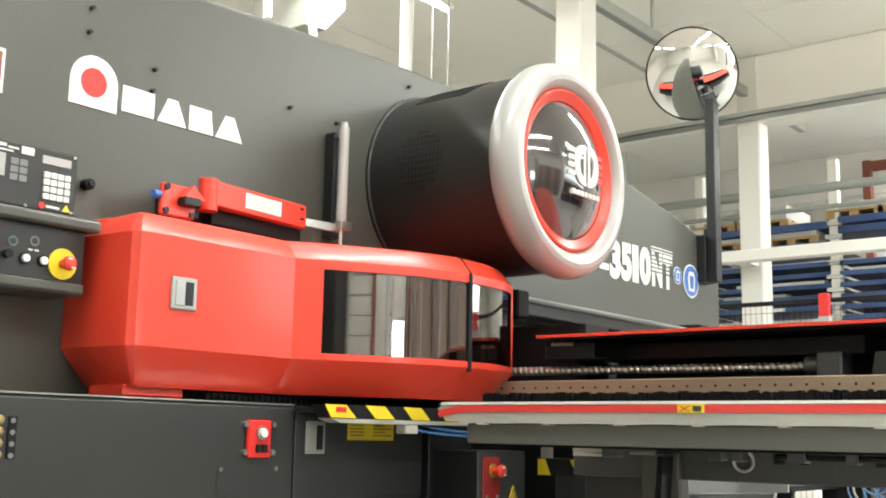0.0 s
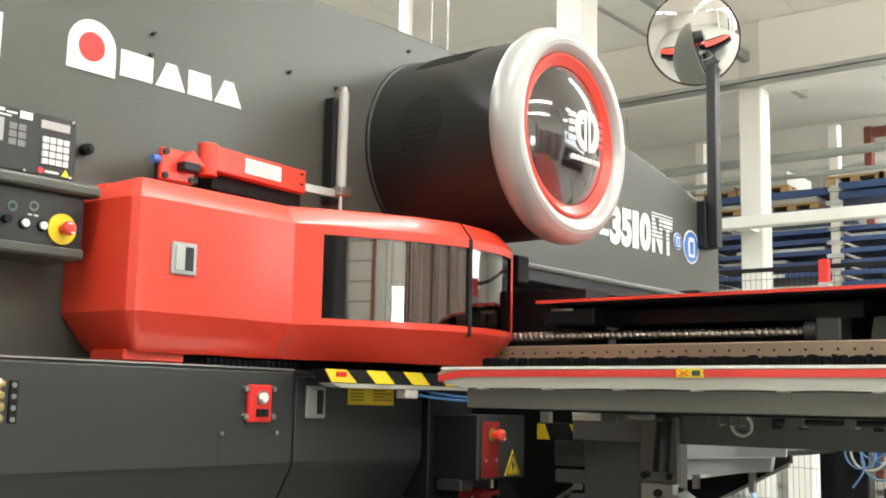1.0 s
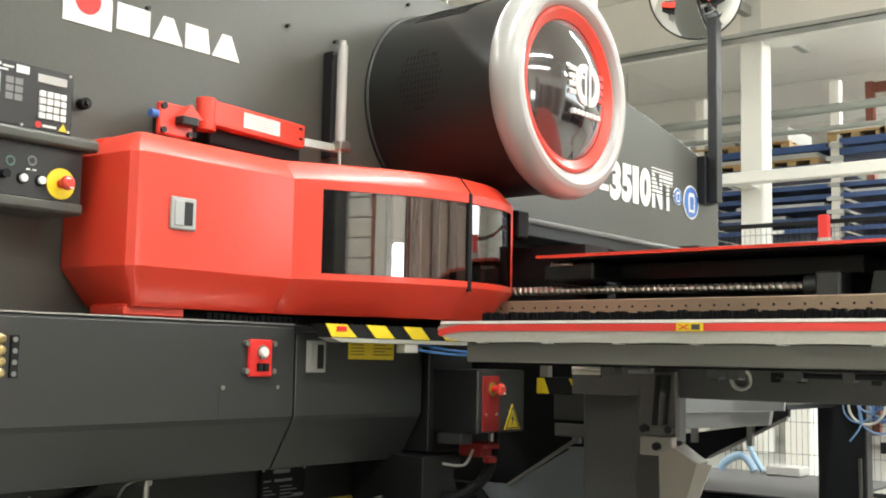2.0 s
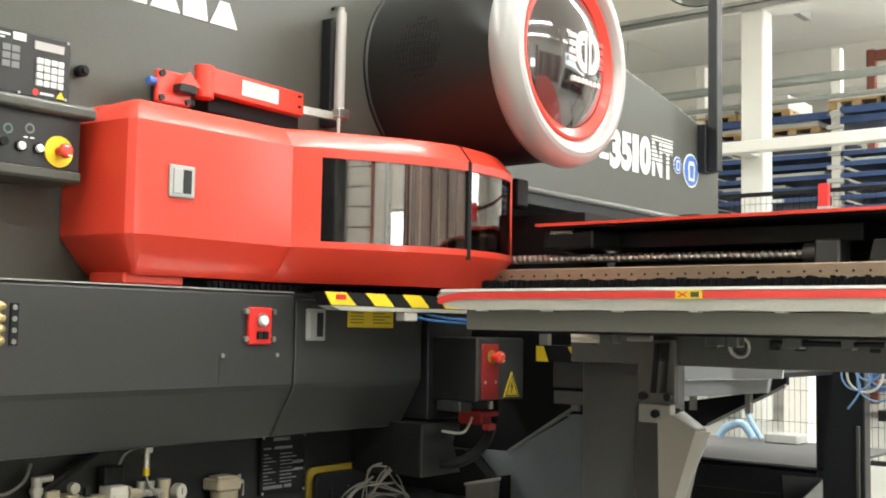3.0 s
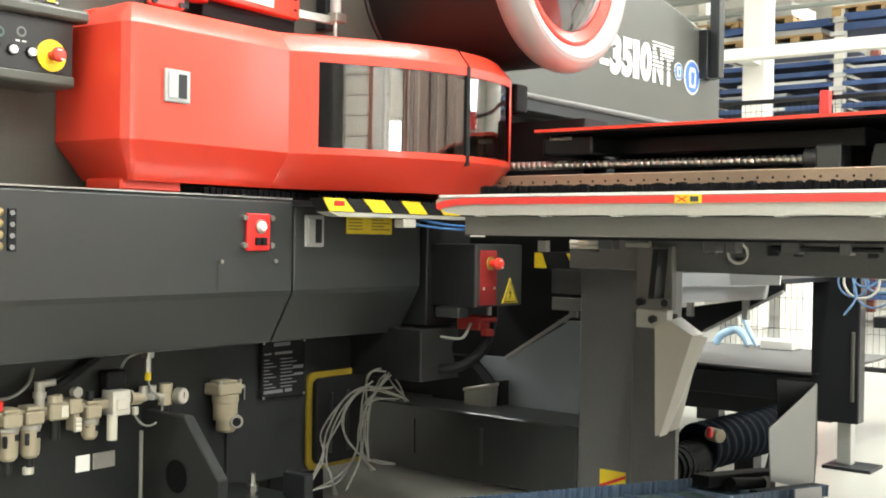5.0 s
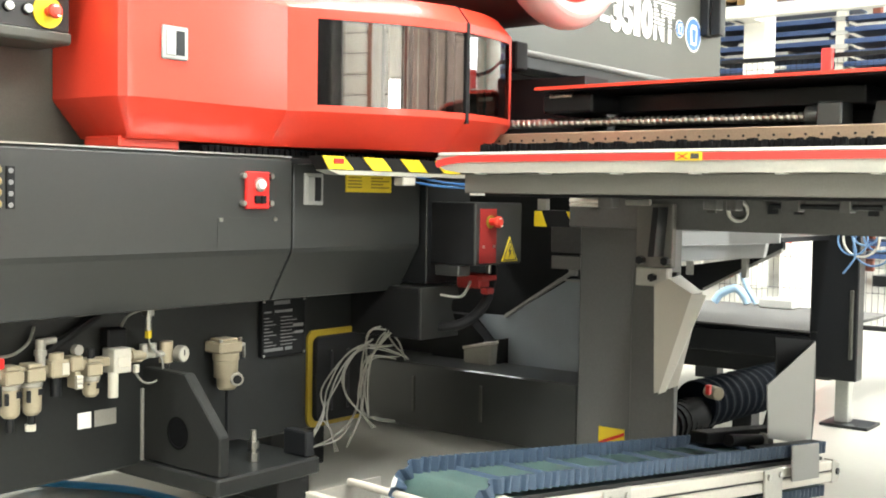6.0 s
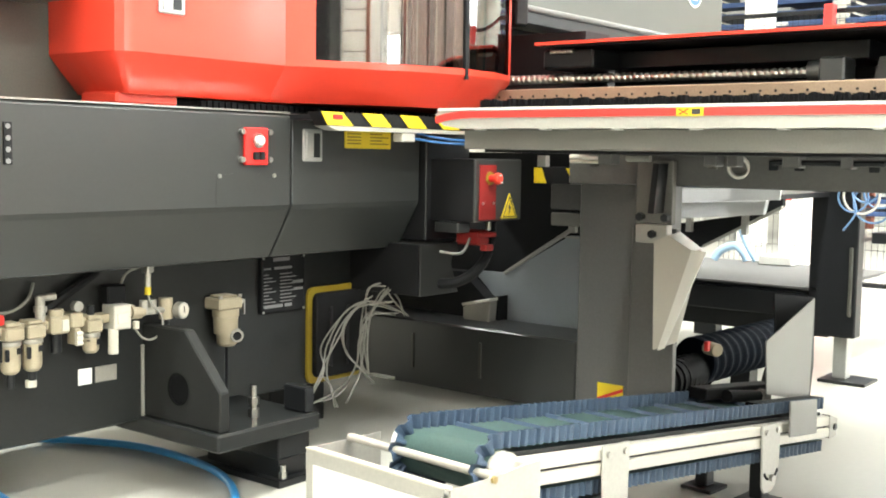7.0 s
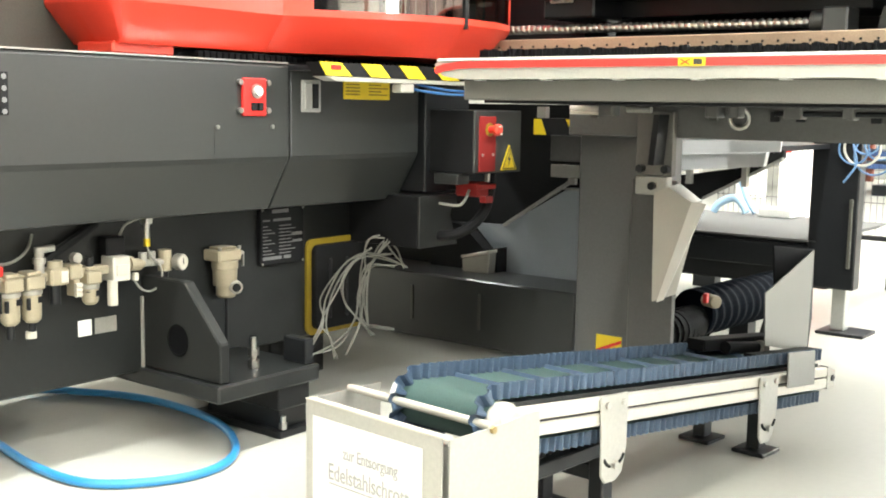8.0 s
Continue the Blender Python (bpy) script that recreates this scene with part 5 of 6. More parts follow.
part("leg", box(4.82, 4.90, 2.55, 2.68, 0.0, 0.274), DARK, low)
single("hose_end", tube([(5.7, 2.59, 0.422), (5.7, 2.55, 0.47), (5.7, 2.47, 0.50), (5.7, 2.42, 0.46), (5.7, 2.40, 0.422)], 0.022, 10), PALEBLUE, "pale blue hose end on the low table", "hose", smooth=True)
single("hose_end", tube([(5.72, 2.46, 0.62), (5.72, 2.42, 0.52), (5.72, 2.36, 0.422)], 0.014, 10), PALEBLUE, "pale blue hose end on the low table", "hose", smooth=True)
single("small_box", box(5.66, 5.80, 2.14, 2.32, 0.411, 0.46, 0.006), STOCK, "small grey box on the low table", "box", base=(5.73, 2.23, 0.411))
bench = thing("trestle", "dark steel trestle beyond the low table", "trestle", (6.3, 1.55, 0))
part("top_bar", box(6.2, 6.4, 0.6, 1.90, 0.52, 0.58, 0.004), DARK, bench)
for y in (0.7, 1.72):
    part("leg", box(6.25, 6.33, y, y + 0.09, 0.0, 0.519), DARK, bench)
part("brace", rod((6.24, 1.75, 0.36), (6.24, 0.7, 0.10), 0.016, 8), GALV, bench)
def hose_loop(y, z, r, tail, mat, thick):
    pts = [(4.75 + 0.004 * k, y + r * math.cos(0.6 * k + 1.2), z + r * math.sin(0.6 * k + 1.2)) for k in range(12)]
    single("hose_loop", tube(tail + pts, thick, 8), mat, "coiled thin air hose on the table leg", "air hose", group="hose loops", smooth=True)


hose_loop(1.516, 0.824, 0.078, [(4.77, 1.496, 0.94), (4.76, 1.506, 0.934)], CREAM, 0.0055)
hose_loop(1.551, 0.818, 0.066, [(4.78, 1.546, 0.95), (4.77, 1.551, 0.924)], HOSEB, 0.0042)
hose_loop(1.466, 0.794, 0.085, [(4.78, 1.466, 0.95), (4.77, 1.456, 0.924)], HOSEB, 0.0042)
hose_loop(1.50, 0.855, 0.060, [(4.78, 1.50, 0.95), (4.76, 1.49, 0.93)], HOSEB, 0.0045)
hose_loop(1.44, 0.842, 0.070, [(4.78, 1.42, 0.96), (4.76, 1.43, 0.93)], HOSEB, 0.0045)
single("hose_loop", tube([(4.77, 1.526, 0.95), (4.75, 1.546, 0.844), (4.74, 1.526, 0.754), (4.74, 1.576, 0.674)], 0.0045, 8), HOSEB, "thin blue air hose hanging on the table leg", "air hose", group="hose loops", smooth=True)
part("hose_clamp", box(4.78, 4.80, 1.42, 1.52, 0.86, 0.93), DARK, low)

# second conveyor's drive behind the first
drv = thing("conveyor_drive", "dark conveyor drive drum with corrugated belt and motor", "conveyor drive", (3.9, 1.72, 0.08))
prof = []
for i in range(81):
    prof.append((0.088 + 0.004 * math.sin(i * 0.95), i * 0.008))
part("belt_drum", lathe([(0, 0)] + prof + [(0, 81 * 0.008)], (3.78, 1.785, 0.205), (0.98, -0.12, 0.02), 32), DRIVEB, drv)
part("motor", rod((3.46, 1.80, 0.16), (3.96, 1.76, 0.185), 0.062, 20, bevel=0.006), MOTORB, drv, smooth=True)
for i in range(8):
    part("fin", rod((3.55 + i * 0.04, 1.79, 0.166), (3.562 + i * 0.04, 1.79, 0.167), 0.070, 16), MOTORB, drv)
part("red_tag", box(3.612, 3.636, 1.655, 1.67, 0.279, 0.313, 0.002), REDFLAT, drv)
part("gear_cap", rod((3.748, 1.72, 0.269), (3.718, 1.665, 0.269), 0.024, 20, bevel=0.003), CAST, drv, smooth=True)
part("stand", box(3.52, 3.60, 1.74, 1.82, 0.0, 0.11), DARK, drv)
part("stand", box(4.2, 4.28, 1.74, 1.82, 0.0, 0.115), DARK, drv)
part("bow", tube([(3.66, 1.74, 0.115), (3.70, 1.72, 0.09), (3.72, 1.73, 0.06), (3.68, 1.75, 0.045)], 0.008), STEEL, drv, smooth=True)
warn = thing("warning_label", "small orange and red warning label on the column", "sticker", (3.447, 1.90, 0.16))
part("field", box(3.446, 3.450, 1.895, 1.998, 0.085, 0.160), YELLOW, warn)
part("red_mark", prism([(1.895, 0.150), (1.895, 0.138), (1.998, 0.093), (1.998, 0.105)], "x", 3.4445, 3.4465), REDFLAT, warn)

# ---- scrap conveyor: own metres along its run, s from the far leg towards the far end ----
conv = thing("scrap_conveyor", "inclined scrap conveyor with green belt and blue corrugated walls", "conveyor", (2.98, 1.13, 0), turn=-5.0, local=True)
SL = -0.104


def zr(s):
    return 0.244 + SL * s


def strip(s0, s1, dz0, dz1, y0, y1, bevel=0.0):
    return prism([(s0, zr(s0) + dz0), (s1, zr(s1) + dz0), (s1, zr(s1) + dz1), (s0, zr(s0) + dz1)], "y", y0, y1, bevel)


W = 0.268
part("side_rail", strip(-1.20, 0.27, -0.028, 0.0, -0.012, 0.012, 0.003), ALUP, conv, "pale aluminium profile")
part("side_rail", strip(-1.20, 0.27, -0.062, -0.034, -0.012, 0.012, 0.003), ALUP, conv, "pale aluminium profile")
part("rail_groove", strip(-1.20, 0.27, -0.034, -0.028, -0.004, 0.008), DARK, conv)
part("side_rail", strip(-1.20, 0.27, -0.062, 0.0, W - 0.012, W + 0.012, 0.003), ALUP, conv, "pale aluminium profile")
part("end_plate", prism([(0.265, zr(.265) - 0.066), (0.312, zr(.312) - 0.06), (0.316, zr(.312) - 0.01), (0.265, zr(.265) + 0.004)], "y", -0.014, 0.012), STAIN, conv)
part("end_bolt", rod((0.297, -0.018, zr(.3) - 0.032), (0.297, -0.013, zr(.3) - 0.032), 0.010, 12), DARK, conv)
part("slider_bed", strip(-1.20, 0.26, -0.03, 0.008, 0.016, W - 0.016), DARK, conv)


def belt_path():
    r = 0.048
    pts = []
    for i in range(81):
        s = 0.29 - i * (0.29 + 1.205) / 80
        pts.append((s, zr(s) + 0.018))
    cs, cz = -1.205, zr(-1.205) + 0.018 - r
    for i in range(1, 13):
        a = math.pi / 2 + math.pi * i / 12
        pts.append((cs + r * math.cos(a), cz + r * math.sin(a)))
    for i in range(1, 81):
        s = -1.205 + i * (0.29 + 1.205) / 80
        pts.append((s, zr(s) + 0.018 - 2 * r))
    return pts


BP = belt_path()


def belt():
    bm = bmesh.new()
    rows = []
    for i, (s, z) in enumerate(BP):
        rows.append([bm.verts.new((s, y, z)) for y in (0.016, W - 0.016)])
    for a, b in zip(rows, rows[1:]):
        bm.faces.new((a[0], a[1], b[1], b[0]))
    bmesh.ops.solidify(bm, geom=bm.faces[:], thickness=0.004)
    return bm


part("belt", belt(), BELT, conv, "worn green belt", smooth=True)


def belt_wall(y0, height, pitch):
    """A corrugated wall that stands on the belt all round its path."""
    fine, L = [], 0.0
    for (s0, z0), (s1, z1) in zip(BP, BP[1:]):
        d = math.hypot(s1 - s0, z1 - z0)
        n = max(1, int(round(d / (pitch / 6))))
        for k in range(n):
            t = k / n
            fine.append((s0 + (s1 - s0) * t, z0 + (z1 - z0) * t, -(z1 - z0) / d, (s1 - s0) / d, L + d * t))
        L += d
    bm = bmesh.new()
    rows = []
    for s, z, nx, nz, l in fine:
        w = 0.0075 * math.copysign(min(1, abs(math.sin(2 * math.pi * l / pitch)) * 1.6), math.sin(2 * math.pi * l / pitch))
        h = height
        rows.append([bm.verts.new((s - nx * a, y0 + w + o, z - nz * a)) for a, o in ((0, -0.0015), (h, -0.0015), (h, 0.0015), (0, 0.0015))])
    for a, b in zip(rows, rows[1:]):
        for k in range(3):
            bm.faces.new((a[k], a[k + 1], b[k + 1], b[k]))
    return bm


part("belt_wall", belt_wall(0.022, 0.032, 0.026), BELTWALL, conv, "blue corrugated belt wall")
part("belt_wall", belt_wall(W - 0.022, 0.032, 0.026), BELTWALL, conv, "blue corrugated belt wall")
for k in range(9):
    s = -1.10 + k * 0.16
    part("cleat", prism([(s, zr(s) + 0.018), (s + 0.012, zr(s) + 0.018), (s + 0.008, zr(s) + 0.026), (s + 0.004, zr(s) + 0.026)], "y", 0.032, W - 0.032), BELTWALL, conv)
part("end_roller", rod((-1.205, 0.0, zr(-1.205) - 0.03), (-1.205, W, zr(-1.205) - 0.03), 0.044, 24), ALUP, conv, smooth=True)
part("roller_cap", rod((-1.205, W - 0.002, zr(-1.205) - 0.02), (-1.205, W + 0.028, zr(-1.205) - 0.02), 0.036, 24, bevel=0.006), PRINT, conv, "white roller cap", smooth=True)
part("roller_cap", rod((-1.19, -0.012, zr(-1.19) - 0.03), (-1.19, 0.012, zr(-1.19) - 0.03), 0.030, 24, bevel=0.004), ALUP, conv, smooth=True)


def support(s, zt, zb, leg_s):
    """A slotted plate on the rail and the black leg behind it."""
    p = part("support_plate", prism([(s - 0.052, zt), (s + 0.052, zt - 0.006), (s + 0.050, zb + 0.07), (s + 0.034, zb + 0.015), (s + 0.010, zb), (s - 0.030, zb + 0.002), (s - 0.045, zb + 0.02)], "y", -0.020, -0.0135, 0.002), STAIN, conv, "pale slotted steel plate")
    n = 9
    for side in (1, -1):
        pts = []
        for k in range(n):
            a = math.radians(-90 + side * (22 + 40 * k / (n - 1)))
            pts.append((s + 0.042 * math.cos(a), -0.0205, zb + 0.078 + 0.042 * math.sin(a)))
        part("slot", tube(pts, 0.004, 6, 1), BLACK, p)
    part("clamp_bolt", rod((s, -0.020, zb + 0.040), (s, -0.030, zb + 0.040), 0.010, 6), STEEL, p)
    for ds, dz in ((-0.032, -0.022), (0.032, -0.024)):
        part("plate_bolt", rod((s + ds, -0.020, zt + dz), (s + ds, -0.026, zt + dz), 0.008, 10), STEEL, p)
    for y in (0.05, W - 0.045):
        part("leg", box(leg_s - 0.022, leg_s + 0.022, y, y + 0.04, 0.012, zb + 0.10, 0.003), DARK, conv)
        part("leg_foot", box(leg_s - 0.05, leg_s + 0.05, y - 0.03, y + 0.07, 0.0, 0.012, 0.002), DARK, conv)


support(-0.85, 0.343, 0.140, -0.767)
support(-0.115, 0.262, 0.072, 0.0)
part("floor_bar", box(-1.11, -0.79, 0.055, 0.085, 0.165, 0.20, 0.003), DARK, conv)
part("floor_bar", box(-0.785, -0.75, 0.0905, W - 0.0455, 0.10, 0.14, 0.003), DARK, conv)
part("hopper_sheet", prism([(0.094, 0.290), (0.078, 0.445), (0.385, 0.547), (0.375, 0.225)], "y", 0.104, 0.1075), HOPM, conv, "brushed steel hopper sheet")
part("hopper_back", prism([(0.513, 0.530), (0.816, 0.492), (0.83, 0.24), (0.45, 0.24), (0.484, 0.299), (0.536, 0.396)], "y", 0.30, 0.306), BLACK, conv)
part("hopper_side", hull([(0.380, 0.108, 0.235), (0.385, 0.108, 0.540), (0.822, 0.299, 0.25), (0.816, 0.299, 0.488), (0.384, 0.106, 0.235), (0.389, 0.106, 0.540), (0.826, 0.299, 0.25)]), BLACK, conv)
part("hopper_frame", strip(-0.05, 0.36, 0.020, 0.042, 0.05, 0.098, 0.003), MOTORB, conv)
part("hopper_bracket", prism([(-0.025, 0.208), (0.143, 0.191), (0.137, 0.291), (-0.03, 0.309)], "y", -0.030, -0.024, 0.002), HOPM, conv, "brushed steel bracket")
part("chute_bar", strip(-0.11, 0.33, 0.032, 0.066, 0.185, 0.245, 0.003), MOTORB, conv)
part("chute_roll", rod((-0.02, 0.17, 0.290), (0.176, 0.165, 0.262), 0.018, 16), MOTORB, conv, smooth=True)
part("roll_cap", rod((0.160, 0.158, 0.264), (0.182, 0.150, 0.261), 0.024, 18, bevel=0.003), BEAMG, conv, "grey round roll cap", smooth=True)

# ---- scrap bin ----
bn = thing("scrap_bin", "pale sheet steel scrap bin with a paper notice", "bin", (2.98, 1.13, 0), turn=-5.0, local=True)
S0, S1, B0, B1, ZB = -1.388, -1.115, 0.0, 0.395, 0.348
part("front", box(S0, S0 + 0.004, B0, B1, 0.0, ZB, 0.001), STAIN, bn)
part("side", prism([(S0 + 0.005, 0.0), (S1, 0.0), (S1, ZB + 0.005), (S1 - 0.045, ZB + 0.006), (S0 + 0.13, ZB), (S0 + 0.005, ZB)], "y", B0 - 0.016, B0 - 0.012), STAIN, bn)
part("side", box(S0 + 0.005, S1 - 0.06, B1 - 0.004, B1, 0.0, ZB), STAIN, bn)
part("back", box(S1 - 0.064, S1 - 0.060, B0, B1 - 0.005, 0.0, ZB - 0.10), STAIN, bn)
part("bottom", box(S0 + 0.005, S1 - 0.065, B0, B1 - 0.005, 0.004, 0.008), STAIN, bn)
part("rim", box(S0 - 0.001, S0 + 0.018, B0 - 0.012, B1, ZB, ZB + 0.003), ALUP, bn)
part("tie_rod", rod((S0 + 0.12, B1 - 0.004, ZB + 0.004), (S0 + 0.125, B0 - 0.014, ZB + 0.002), 0.009, 14), ALUP, bn, smooth=True)
part("rod_nut", rod((S0 + 0.125, B0 - 0.016, ZB - 0.004), (S0 + 0.125, B0 - 0.022, ZB - 0.004), 0.008, 6), BRASS, bn)
nt = part("notice", box(S0 - 0.002, S0 - 0.0005, 0.050, 0.370, 0.02, 0.318), PAPER, bn, "white paper notice")
lettering("zur Entsorgung", 0.036, nt, (S0 - 0.0028, 0.275, 0.246), PALEINK, width=0.160, turn=(90, 0, -90), bold=0.0004)
lettering("Edelstahlschrott", 0.050, nt, (S0 - 0.0028, 0.318, 0.194), PALEINK, width=0.235, turn=(90, 0, -90), bold=0.0004)
part("underline", box(S0 - 0.003, S0 - 0.0015, 0.083, 0.318, 0.184, 0.187), PALEINK, nt)

# ---- air preparation unit on the lower frame ----
air = thing("air_unit", "beige compressed air filter and regulator row with gauge", "air treatment unit", (1.75, 2.58, 0.36))
YB = 2.565


def bowl(x, zt, zb, r):
    part("filter_bowl", lathe([(0, 0), (r * 0.6, 0), (r * 0.92, 0.008), (r, 0.02), (r, zt - zb), (0, zt - zb)], (x, YB, zb), (0, 0, 1), 20), CAST, air, smooth=True)
    part("sight_window", box(x - r * 0.95, x - r * 0.55, YB - r * 0.92, YB - r * 0.5, zb + 0.035, zt - 0.02, 0.002), DARK, air)
    part("name_tag", box(x + r * 0.15, x + r * 0.75, YB - r * 1.02, YB - r * 0.6, zt - 0.034, zt - 0.018), DARK, air)
    part("filter_head", box(x - r * 1.0, x + r * 1.08, YB - r * 1.1, YB + 0.04, zt, zt + 0.034, 0.004), CAST, air)
    part("head_cap", box(x - r * 0.8, x + r * 0.85, YB - r * 0.8, YB + 0.03, zt + 0.0345, zt + 0.046, 0.003), CAST, air)
    part("collar", lathe([(r, 0.0), (r * 1.12, 0.003), (r * 1.12, 0.011), (r, 0.014)], (x, YB, zt - 0.014), (0, 0, 1), 20), ALU, air, smooth=True)
    part("gap_seal", box(x + r * 1.09, x + r * 1.28, YB - r * 0.7, YB + 0.03, zt + 0.004, zt + 0.030), BLACK, air)


for x in (1.502, 1.562):
    bowl(x, 0.452, 0.366, 0.0245)
    part("drain", rod((x, YB, 0.33), (x, YB, 0.368), 0.010, 12), DARK, air, smooth=True)
part("drain_cap", rod((1.558, YB, 0.325), (1.558, YB, 0.342), 0.014, 12), CREAM, air, smooth=True)
part("manifold", box(1.40, 1.90, YB - 0.006, YB + 0.040, 0.466, 0.490, 0.003), CAST, air)
part("elbow", rod((1.587, YB, 0.49), (1.587, YB, 0.557), 0.013, 14), ALU, air, smooth=True)
part("elbow_arm", rod((1.583, YB, 0.55), (1.627, YB - 0.004, 0.553), 0.010, 14), ALU, air, smooth=True)
part("elbow_ring", rod((1.587, YB, 0.515), (1.587, YB, 0.53), 0.017, 14), ALU, air, smooth=True)
part("regulator", box(1.606, 1.660, YB - 0.024, YB + 0.03, 0.455, 0.500, 0.005), CAST, air)
part("regulator_cap", rod((1.631, YB, 0.50), (1.631, YB, 0.518), 0.020, 18), CAST, air, smooth=True)
part("regulator_face", box(1.634, 1.654, YB - 0.027, YB - 0.023, 0.462, 0.492, 0.001), CREAM, air)
part("regulator_bowl", rod((1.631, YB, 0.405), (1.631, YB, 0.455), 0.014, 14), DARK, air, smooth=True)
part("valve", box(1.664, 1.702, YB - 0.020, YB + 0.03, 0.465, 0.505, 0.004), CAST, air)
part("valve_gauge", rod((1.683, YB - 0.006, 0.522), (1.683, YB - 0.026, 0.522), 0.014, 18), ALU, air, smooth=True)
for z in (0.425, 0.437, 0.449):
    part("valve_port", rod((1.676, YB - 0.022, z), (1.694, YB - 0.022, z), 0.007, 10), CREAM, air, smooth=True)
part("port_block", box(1.676, 1.694, YB - 0.018, YB + 0.02, 0.420, 0.464, 0.002), CAST, air)
bowl(1.735, 0.447, 0.390, 0.022)
part("valve_knob", rod((1.735, YB, 0.492), (1.735, YB, 0.518), 0.010, 14), DARK, air, smooth=True)
part("silencer", rod((1.797, YB - 0.012, 0.380), (1.797, YB - 0.012, 0.450), 0.014, 16, bevel=0.003), CREAM, air, "cream exhaust silencer", smooth=True)
part("valve_block", box(1.790, 1.846, YB - 0.028, YB + 0.03, 0.446, 0.514, 0.003), ALUP, air)
part("block_face", box(1.800, 1.836, YB - 0.031, YB - 0.027, 0.462, 0.492, 0.001), CREAM, air)
part("solenoid", box(1.79, 1.85, YB + 0.0, YB + 0.04, 0.515, 0.565, 0.004), BLACK, air)
part("coupling", rod((1.848, YB, 0.487), (1.905, YB, 0.484), 0.014, 14), CAST, air, smooth=True)
part("coupling_ring", rod((1.858, YB, 0.487), (1.868, YB, 0.487), 0.021, 14), CAST, air, smooth=True)
part("push_fitting", box(1.864, 1.878, YB - 0.02, YB - 0.004, 0.440, 0.462, 0.002), CREAM, air)
part("tee", rod((1.906, YB, 0.475), (1.906, YB, 0.515), 0.012, 14), ALU, air, smooth=True)
part("tee", rod((1.935, YB, 0.475), (1.935, YB, 0.515), 0.012, 14), ALU, air, smooth=True)
part("link", rod((1.905, YB, 0.484), (1.99, YB, 0.481), 0.010, 12), ALU, air, smooth=True)
part("small_regulator", rod((1.985, YB + 0.005, 0.455), (1.985, YB + 0.005, 0.515), 0.020, 16), CAST, air, smooth=True)
part("regulator_stem", rod((1.985, YB + 0.005, 0.40), (1.985, YB + 0.005, 0.455), 0.010, 12), DARK, air, smooth=True)
g = part("gauge", rod((2.012, YB - 0.012, 0.479), (2.018, YB - 0.036, 0.479), 0.024, 24, bevel=0.003), ALU, air, "round pressure gauge", smooth=True)
part("gauge_dial", rod((2.018, YB - 0.0362, 0.479), (2.0183, YB - 0.0375, 0.479), 0.020, 24), CREAM, g)
part("gauge_needle", box(2.016, 2.0185, YB - 0.0395, YB - 0.0378, 0.474, 0.492), INK, g)
part("red_valve", box(1.38, 1.478, YB - 0.02, YB + 0.02, 0.495, 0.520, 0.003), REDFLAT, air)
part("lower_red", box(1.40, 1.475, YB - 0.01, YB + 0.03, 0.40, 0.452), BLACK, air)
sen = thing("pressure_sensor", "small sensor with a yellow band and cables", "sensor", (1.92, 2.57, 0.5))
part("body", rod((1.921, YB, 0.545), (1.921, YB, 0.60), 0.009, 12), STEEL, sen, smooth=True)
part("band", rod((1.921, YB, 0.530), (1.921, YB, 0.552), 0.0095, 12), YELLOW, sen, smooth=True)
part("plug", box(1.913, 1.935, YB - 0.01, YB + 0.02, 0.592, 0.615, 0.002), STEEL, sen)
part("cable", tube([(1.921, YB, 0.530), (1.926, YB - 0.012, 0.500), (1.945, YB - 0.02, 0.480), (1.956, YB - 0.02, 0.450), (1.944, YB - 0.02, 0.418), (1.915, YB - 0.02, 0.406), (1.886, YB - 0.02, 0.415), (1.870, YB - 0.01, 0.440)], 0.0032), CABLE, sen, smooth=True)
part("cable", tube([(1.923, YB, 0.612), (1.88, YB - 0.01, 0.61), (1.85, YB, 0.595), (1.845, YB + 0.02, 0.565)], 0.0038), CABLE, sen, smooth=True)
single("loose_cable", tube([(1.40, 2.56, 0.565), (1.50, 2.57, 0.555), (1.56, 2.58, 0.58), (1.59, 2.60, 0.62)], 0.0042), CABLE, "pale cable along the lower frame", "cable", smooth=True)
single("black_hose", tube([(1.60, 2.58, 0.545), (1.70, 2.58, 0.60), (1.78, 2.60, 0.635)], 0.012), BLACK, "black hose above the air unit", "hose", smooth=True)
fl = thing("line_filter", "beige compressed air line filter with a side port", "air filter", (2.19, 2.57, 0.36))
part("head", box(2.135, 2.225, YB - 0.03, YB + 0.045, 0.462, 0.497, 0.005), CAST, fl)
part("bowl", lathe([(0, 0), (0.036, 0.0), (0.037, 0.05), (0.040, 0.052), (0.040, 0.075), (0, 0.075)], (2.182, YB, 0.388), (0, 0, 1), 24), CAST, fl, smooth=True)
part("lower_bowl", lathe([(0, 0), (0.024, 0.0), (0.030, 0.008), (0.031, 0.058), (0, 0.058)], (2.186, YB, 0.350), (0, 0, 1), 20), CAST, fl, smooth=True)
part("port", rod((2.202, YB - 0.020, 0.384), (2.186, YB - 0.048, 0.384), 0.020, 18, bevel=0.003), ALU, fl, smooth=True)
part("port_bore", rod((2.1865, YB - 0.047, 0.384), (2.1855, YB - 0.0492, 0.384), 0.013, 18), BLACK, fl)
for x in (2.142, 2.218):
    part("head_bolt", rod((x, YB - 0.024, 0.497), (x, YB - 0.024, 0.506), 0.006, 6), STEEL, fl)
part("head_cap", box(2.150, 2.212, YB - 0.022, YB + 0.036, 0.4972, 0.505, 0.003), CAST, fl)
part("side_cock", rod((2.225, YB, 0.482), (2.25, YB - 0.005, 0.478), 0.008, 10), STEEL, fl, smooth=True)
